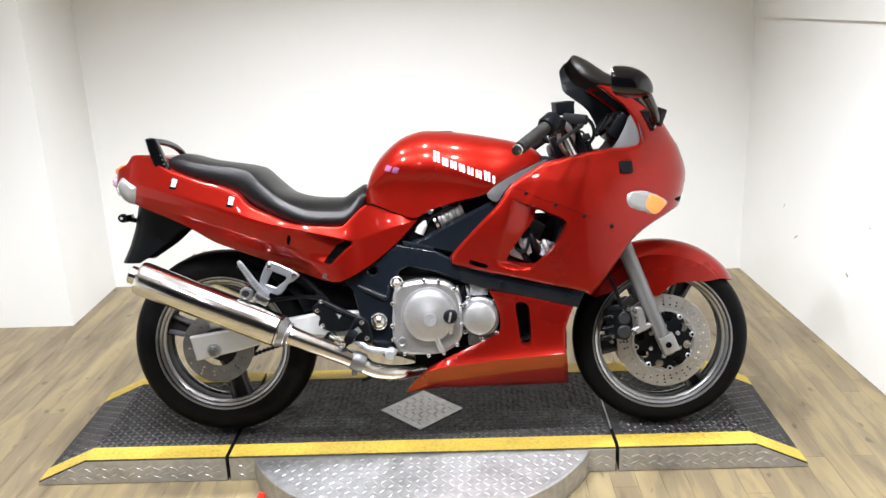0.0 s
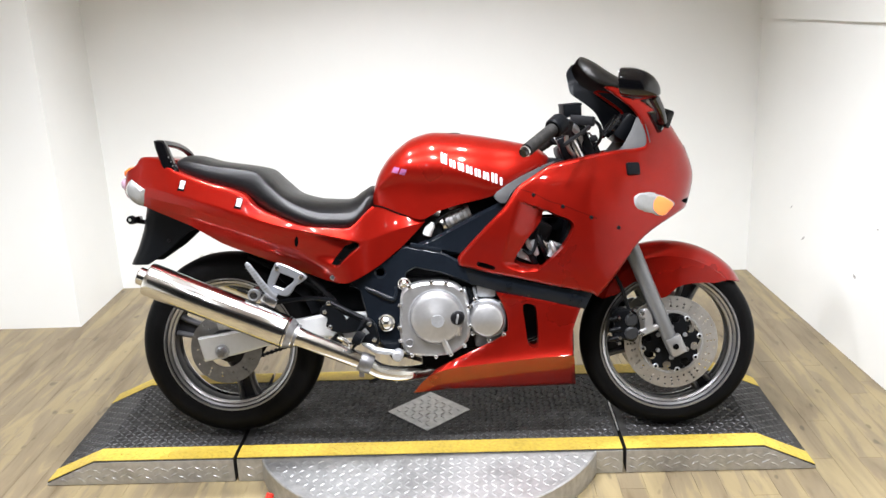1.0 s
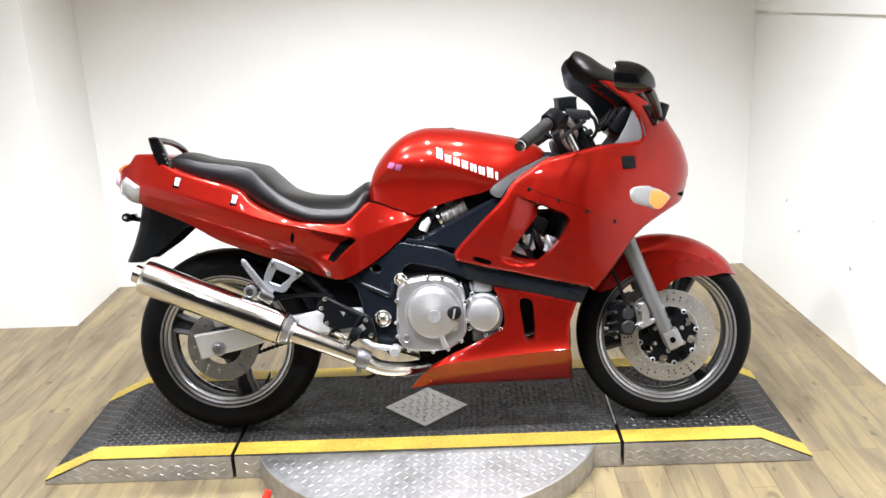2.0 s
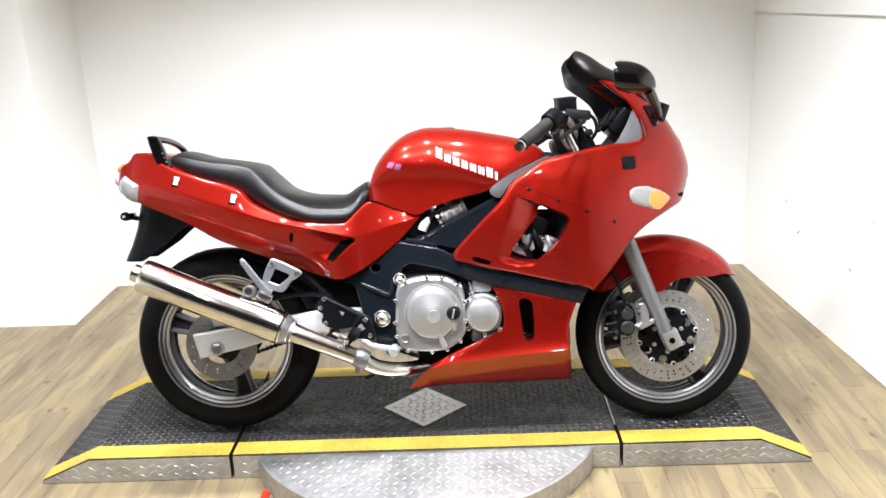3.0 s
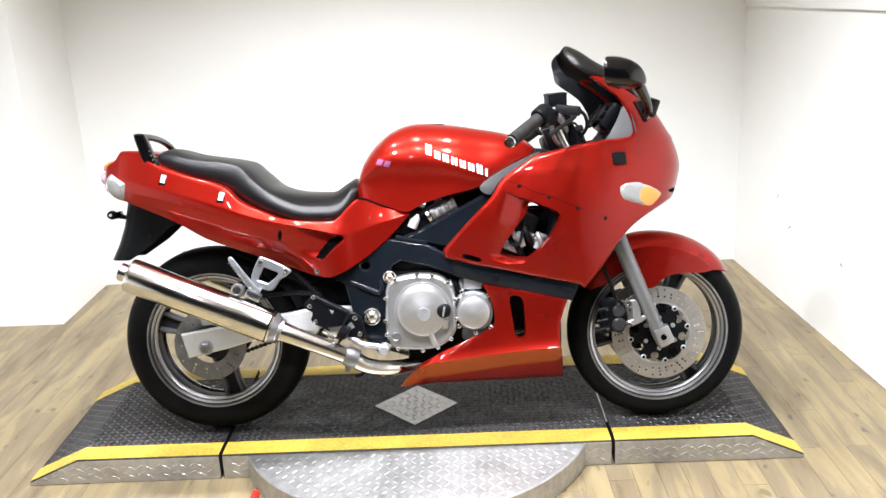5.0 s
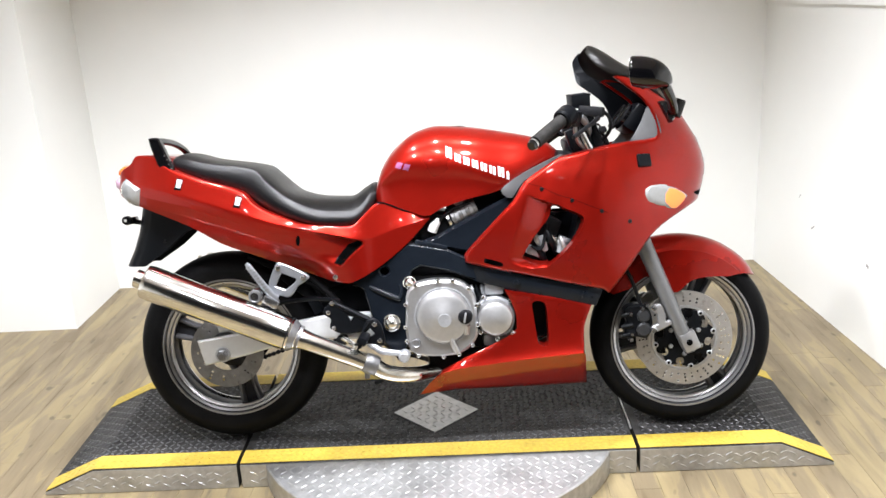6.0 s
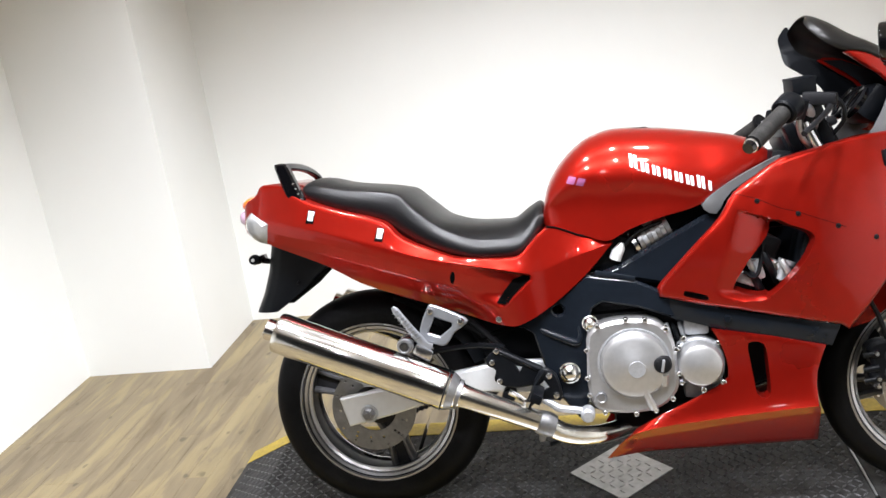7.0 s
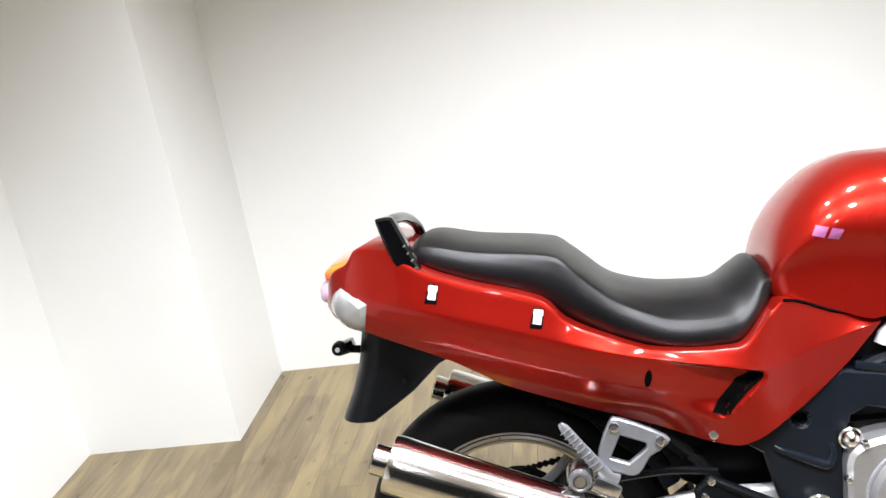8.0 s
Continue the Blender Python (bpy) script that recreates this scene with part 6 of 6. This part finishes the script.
PEG = smooth_closed([(-0.520, 0.596), (-0.498, 0.604), (-0.424, 0.566), (-0.428, 0.549), (-0.455, 0.533), (-0.478, 0.503), (-0.506, 0.506), (-0.544, 0.529)], 3, keep=(4,))
PEGH = smooth_closed([(-0.502, 0.575), (-0.459, 0.557), (-0.462, 0.546), (-0.492, 0.524), (-0.522, 0.536)], 3, keep=(0, 1, 3, 4))
br = plate("passenger_bracket", PEG, -0.205, -0.192, BRACKET, bike, [PEGH], 0.003, "silver passenger footrest bracket")
for x, h in ((-0.510, 0.591), (-0.436, 0.560)):
    bolt("bracket_bolt", x, -0.205, h, 0.009, br, BOLT, 0.006)
tube("passenger_peg", [(-0.600, -0.224, 0.612), (-0.594, -0.224, 0.604), (-0.560, -0.222, 0.552), (-0.530, -0.218, 0.508), (-0.515, -0.214, 0.50)], [0.005, 0.009, 0.011, 0.013, 0.013], BRACKET, br, 10, 1, "folded silver passenger footrest", flat=0.6)
for k in range(9):
    q = Vector((-0.592, -0.2325, 0.600)).lerp(Vector((-0.545, -0.2325, 0.529)), k / 8)
    tube("peg_rib", [q + Vector((-0.009, 0.002, -0.005)), q, q + Vector((0.009, 0.002, 0.005))], 0.0014, CLAMPGREY, br, 6, 1)
lathe("muffler_bolt", [(0.0, -0.24), (0.010, -0.24), (0.012, -0.232), (0.021, -0.230), (0.023, -0.222), (0.023, -0.19)], (-0.578, 0, 0.512), BOLT, br, seg=24)
lathe("muffler_mount", [(0.012, -0.242), (0.013, -0.243), (0.017, -0.243), (0.018, -0.236), (0.021, -0.226), (0.021, -0.2)], (-0.578, 0, 0.512), CLAMPGREY, br, seg=24)
block("muffler_strap", (0.05, 0.02, 0.028), (-0.535, -0.222, 0.492), BOLT, br, 0.007, (0, 30, 0))

# exhaust
for s in (-1, 1):
    a, b = Vector((-0.902 if s < 0 else -0.862, s * 0.235, 0.573 if s < 0 else 0.556)), Vector((-0.478, s * 0.228, 0.390))
    d = (b - a).normalized()
    m = tube("muffler", [a - d * 0.002, a, a + d * 0.006, a + (b - a) * 0.03, a + (b - a) * 0.96, b - d * 0.004, b + d * 0.012, b + d * 0.03], [0.044, 0.050, 0.0515, 0.0525, 0.0515, 0.0495, 0.040, 0.034], CHROME, bike, 40, 1, "polished chrome muffler with a small tail pipe")
    tube("end_seam", [b - d * 0.012, b - d * 0.009], 0.0518, ENGDARK, m, 40, 1, "dark seam before the end cone")
    tube("end_cone", [b - d * 0.003, b + d * 0.012, b + d * 0.016], [0.0500, 0.0425, 0.040], CLAMPGREY, m, 40, 1, "dull steel end cone")
    tube("tail_pipe", [a - d * 0.030, a - d * 0.028, a + d * 0.004], [0.026, 0.0275, 0.0275], CHROME, m, 24, 1)
    tube("tail_bore", [a - d * 0.031, a - d * 0.0295], 0.021, GAP, m, 20, 1)
    c = Vector((-0.268, s * 0.20, 0.292))
    tube("muffler_band", [b + d * 0.012, b + d * 0.028], 0.038, CLAMPGREY, m, 30, 1)
    tube("link_pipe", [b + d * 0.02, b + d * 0.06, c, Vector((-0.20, s * 0.182, 0.250)), Vector((-0.12, s * 0.145, 0.232)), Vector((-0.03, s * 0.05, 0.225))], [0.034, 0.0285, 0.0265, 0.0245, 0.024, 0.024], PIPE, m, 24, 6, "heat-tinted link pipe")
    e = (c - b).normalized()
    tube("pipe_clamp", [c - e * 0.0, c + e * 0.01, c + e * 0.03, c + e * 0.042], [0.0285, 0.031, 0.031, 0.0285], CLAMPGREY, m, 24, 1, "grey exhaust clamp")
    block("clamp_lug", (0.016, 0.016, 0.026), (c.x + 0.005, c.y - 0.01 * s, c.z - 0.042), CLAMPGREY, m, 0.004)
tube("stand_spring", [(-0.205, -0.10, 0.225), (-0.23, -0.11, 0.205), (-0.25, -0.11, 0.20)], 0.006, BLACKPL, bike, 8, 2)
tube("stand_tang", [(-0.20, -0.08, 0.235), (-0.175, -0.09, 0.205), (-0.16, -0.10, 0.198)], 0.007, ALUD, bike, 8, 2)
# side stand on the far side, reaching the deck
ct, st = math.cos(radians(LEAN)), math.sin(radians(LEAN))
leg_top = Vector((-0.36, 0.13, 0.33))
foot_l = 0.30
foot = Vector((-0.62, foot_l, math.tan(radians(LEAN)) * foot_l + 0.004))
ss = tube("side_stand", [leg_top, leg_top.lerp(foot, 0.5), foot], [0.011, 0.009, 0.009], ENGDARK, bike, 12, 1, "dark steel side stand")
block("stand_foot", (0.04, 0.03, 0.008), tuple(foot), ENGDARK, ss, 0.003, (LEAN, 0, 0))

# ---- mesh gate by the wall ----
gate = tagged(new("mesh_gate"), "dark wood framed gate with expanded steel mesh against the wall", "gate")
gate.matrix_basis = pose(X0 + 0.022, 0.415, 0.075)
GH, GW, GB = 1.75, 1.0, 0.056


def board(name, y0, y1, z0, z1, x=0.0, d=0.038):
    return block(name, (d, abs(y1 - y0), z1 - z0), (x, (y0 + y1) / 2, (z0 + z1) / 2), WOODFRAME, gate, 0.004)


board("stile", -GB, 0, 0, GH)
board("stile", -GW, -GW + GB, 0, GH)
board("bottom_rail", -GW + GB, -GB, 0, GB)
board("top_rail", -GW + GB, -GB, GH - GB, GH)
for y0, y1, z0, z1 in ((-GB - 0.018, -GB + 0.004, GB, GH - GB), (-GW + GB - 0.004, -GW + GB + 0.018, GB, GH - GB), (-GW + GB, -GB, GB - 0.004, GB + 0.018), (-GW + GB, -GB, GH - GB - 0.018, GH - GB + 0.004)):
    board("inner_bead", y0, y1, z0, z1, 0.012, 0.022)
for z in np.arange(0.12, GH, 0.24):
    lathe("screw", [(0.0, 0.0225), (0.004, 0.0225), (0.006, 0.020), (0.006, 0.018)], (0, -0.012, z), BOLT, gate, "x", 10, "bright screw head")
verts, faces = [], []


def wire(a, b, r=0.0019):
    d = Vector((0, b[0] - a[0], b[1] - a[1])).normalized()
    n = Vector((0, -d.z, d.y))
    k = len(verts)
    for p in (a, b):
        for u, v in ((-r, 0.004), (r, 0.004), (r, 0.008), (-r, 0.008)):
            verts.append((v, p[0] + n.y * u, p[1] + n.z * u))
    for i in range(4):
        j = (i + 1) % 4
        faces.append((k + i, k + j, k + 4 + j, k + 4 + i))


y_lo, y_hi, z_lo, z_hi = -GW + GB, -GB, GB, GH - GB
slope = 0.55
span = (y_hi - y_lo) * slope
for c in np.arange(z_lo - span, z_hi, 0.027):
    for sg in (1, -1):
        pa, pb = [y_lo, c], [y_hi, c + span]
        if pa[1] < z_lo:
            pa = [y_lo + (z_lo - c) / slope, z_lo]
        if pb[1] > z_hi:
            pb = [y_lo + (z_hi - c) / slope, z_hi]
        if pb[0] - pa[0] > 0.01:
            if sg < 0:
                pa, pb = [y_lo + y_hi - pa[0], pa[1]], [y_lo + y_hi - pb[0], pb[1]]
            wire(pa, pb)
link("steel_mesh", verts, faces, MESHSTEEL, gate, "fine diamond steel mesh", smooth=0)

# ---- floor ----
floor = tagged(block("floor", (X1 - X0 + 1.0, Y1 - YB + 0.24, 0.06), ((X0 + X1) / 2 + 0.3, (Y1 + YB) / 2, -0.035), GAP, None, bevel=0), "light oak wood-look plank floor", "floor", kind="structure")
rnd = random.Random(7)
PW = 0.079
plank_bm = {}


def plank_mesh(length):
    key = round(length, 3)
    if key not in plank_bm:
        bm = bmesh.new()
        bmesh.ops.create_cube(bm, size=1.0)
        for v in bm.verts:
            v.co = Vector((v.co.x * (PW - 0.0007), v.co.y * (key - 0.0007), v.co.z * 0.005))
        top = [e for e in bm.edges if all(v.co.z > 0 for v in e.verts)]
        bmesh.ops.bevel(bm, geom=top, offset=0.0005, segments=1, affect="EDGES")
        me = bpy.data.meshes.new("plank")
        bm.to_mesh(me)
        bm.free()
        me.materials.append(PLANK)
        plank_bm[key] = me
    return plank_bm[key]


rest_v, rest_f = [], []
x = X0
while x < X1 + 0.33:
    y_top, length = Y1, rnd.choice((0.25, 0.4, 0.55, 0.7))
    while y_top > YB + 0.01:
        lo = max(y_top - length, YB)
        if y_top > -0.75:
            ob = new("plank", plank_mesh(y_top - lo))
            ob.parent = floor
            ob.location = (x + PW / 2, (y_top + lo) / 2, -0.0025)
        else:
            n = len(rest_v)
            rest_v += [(x + 0.0004, lo, 0.0), (x + PW - 0.0004, lo, 0.0), (x + PW - 0.0004, y_top - 0.0007, 0.0), (x + 0.0004, y_top - 0.0007, 0.0)]
            rest_f.append((n, n + 1, n + 2, n + 3))
        y_top, length = lo, rnd.choice((0.5, 0.6, 0.75, 0.9))
    x += PW
link("plank_rest", rest_v, rest_f, PLANK_REST, floor, "light oak planks behind the stand", smooth=0, kind="stuff")
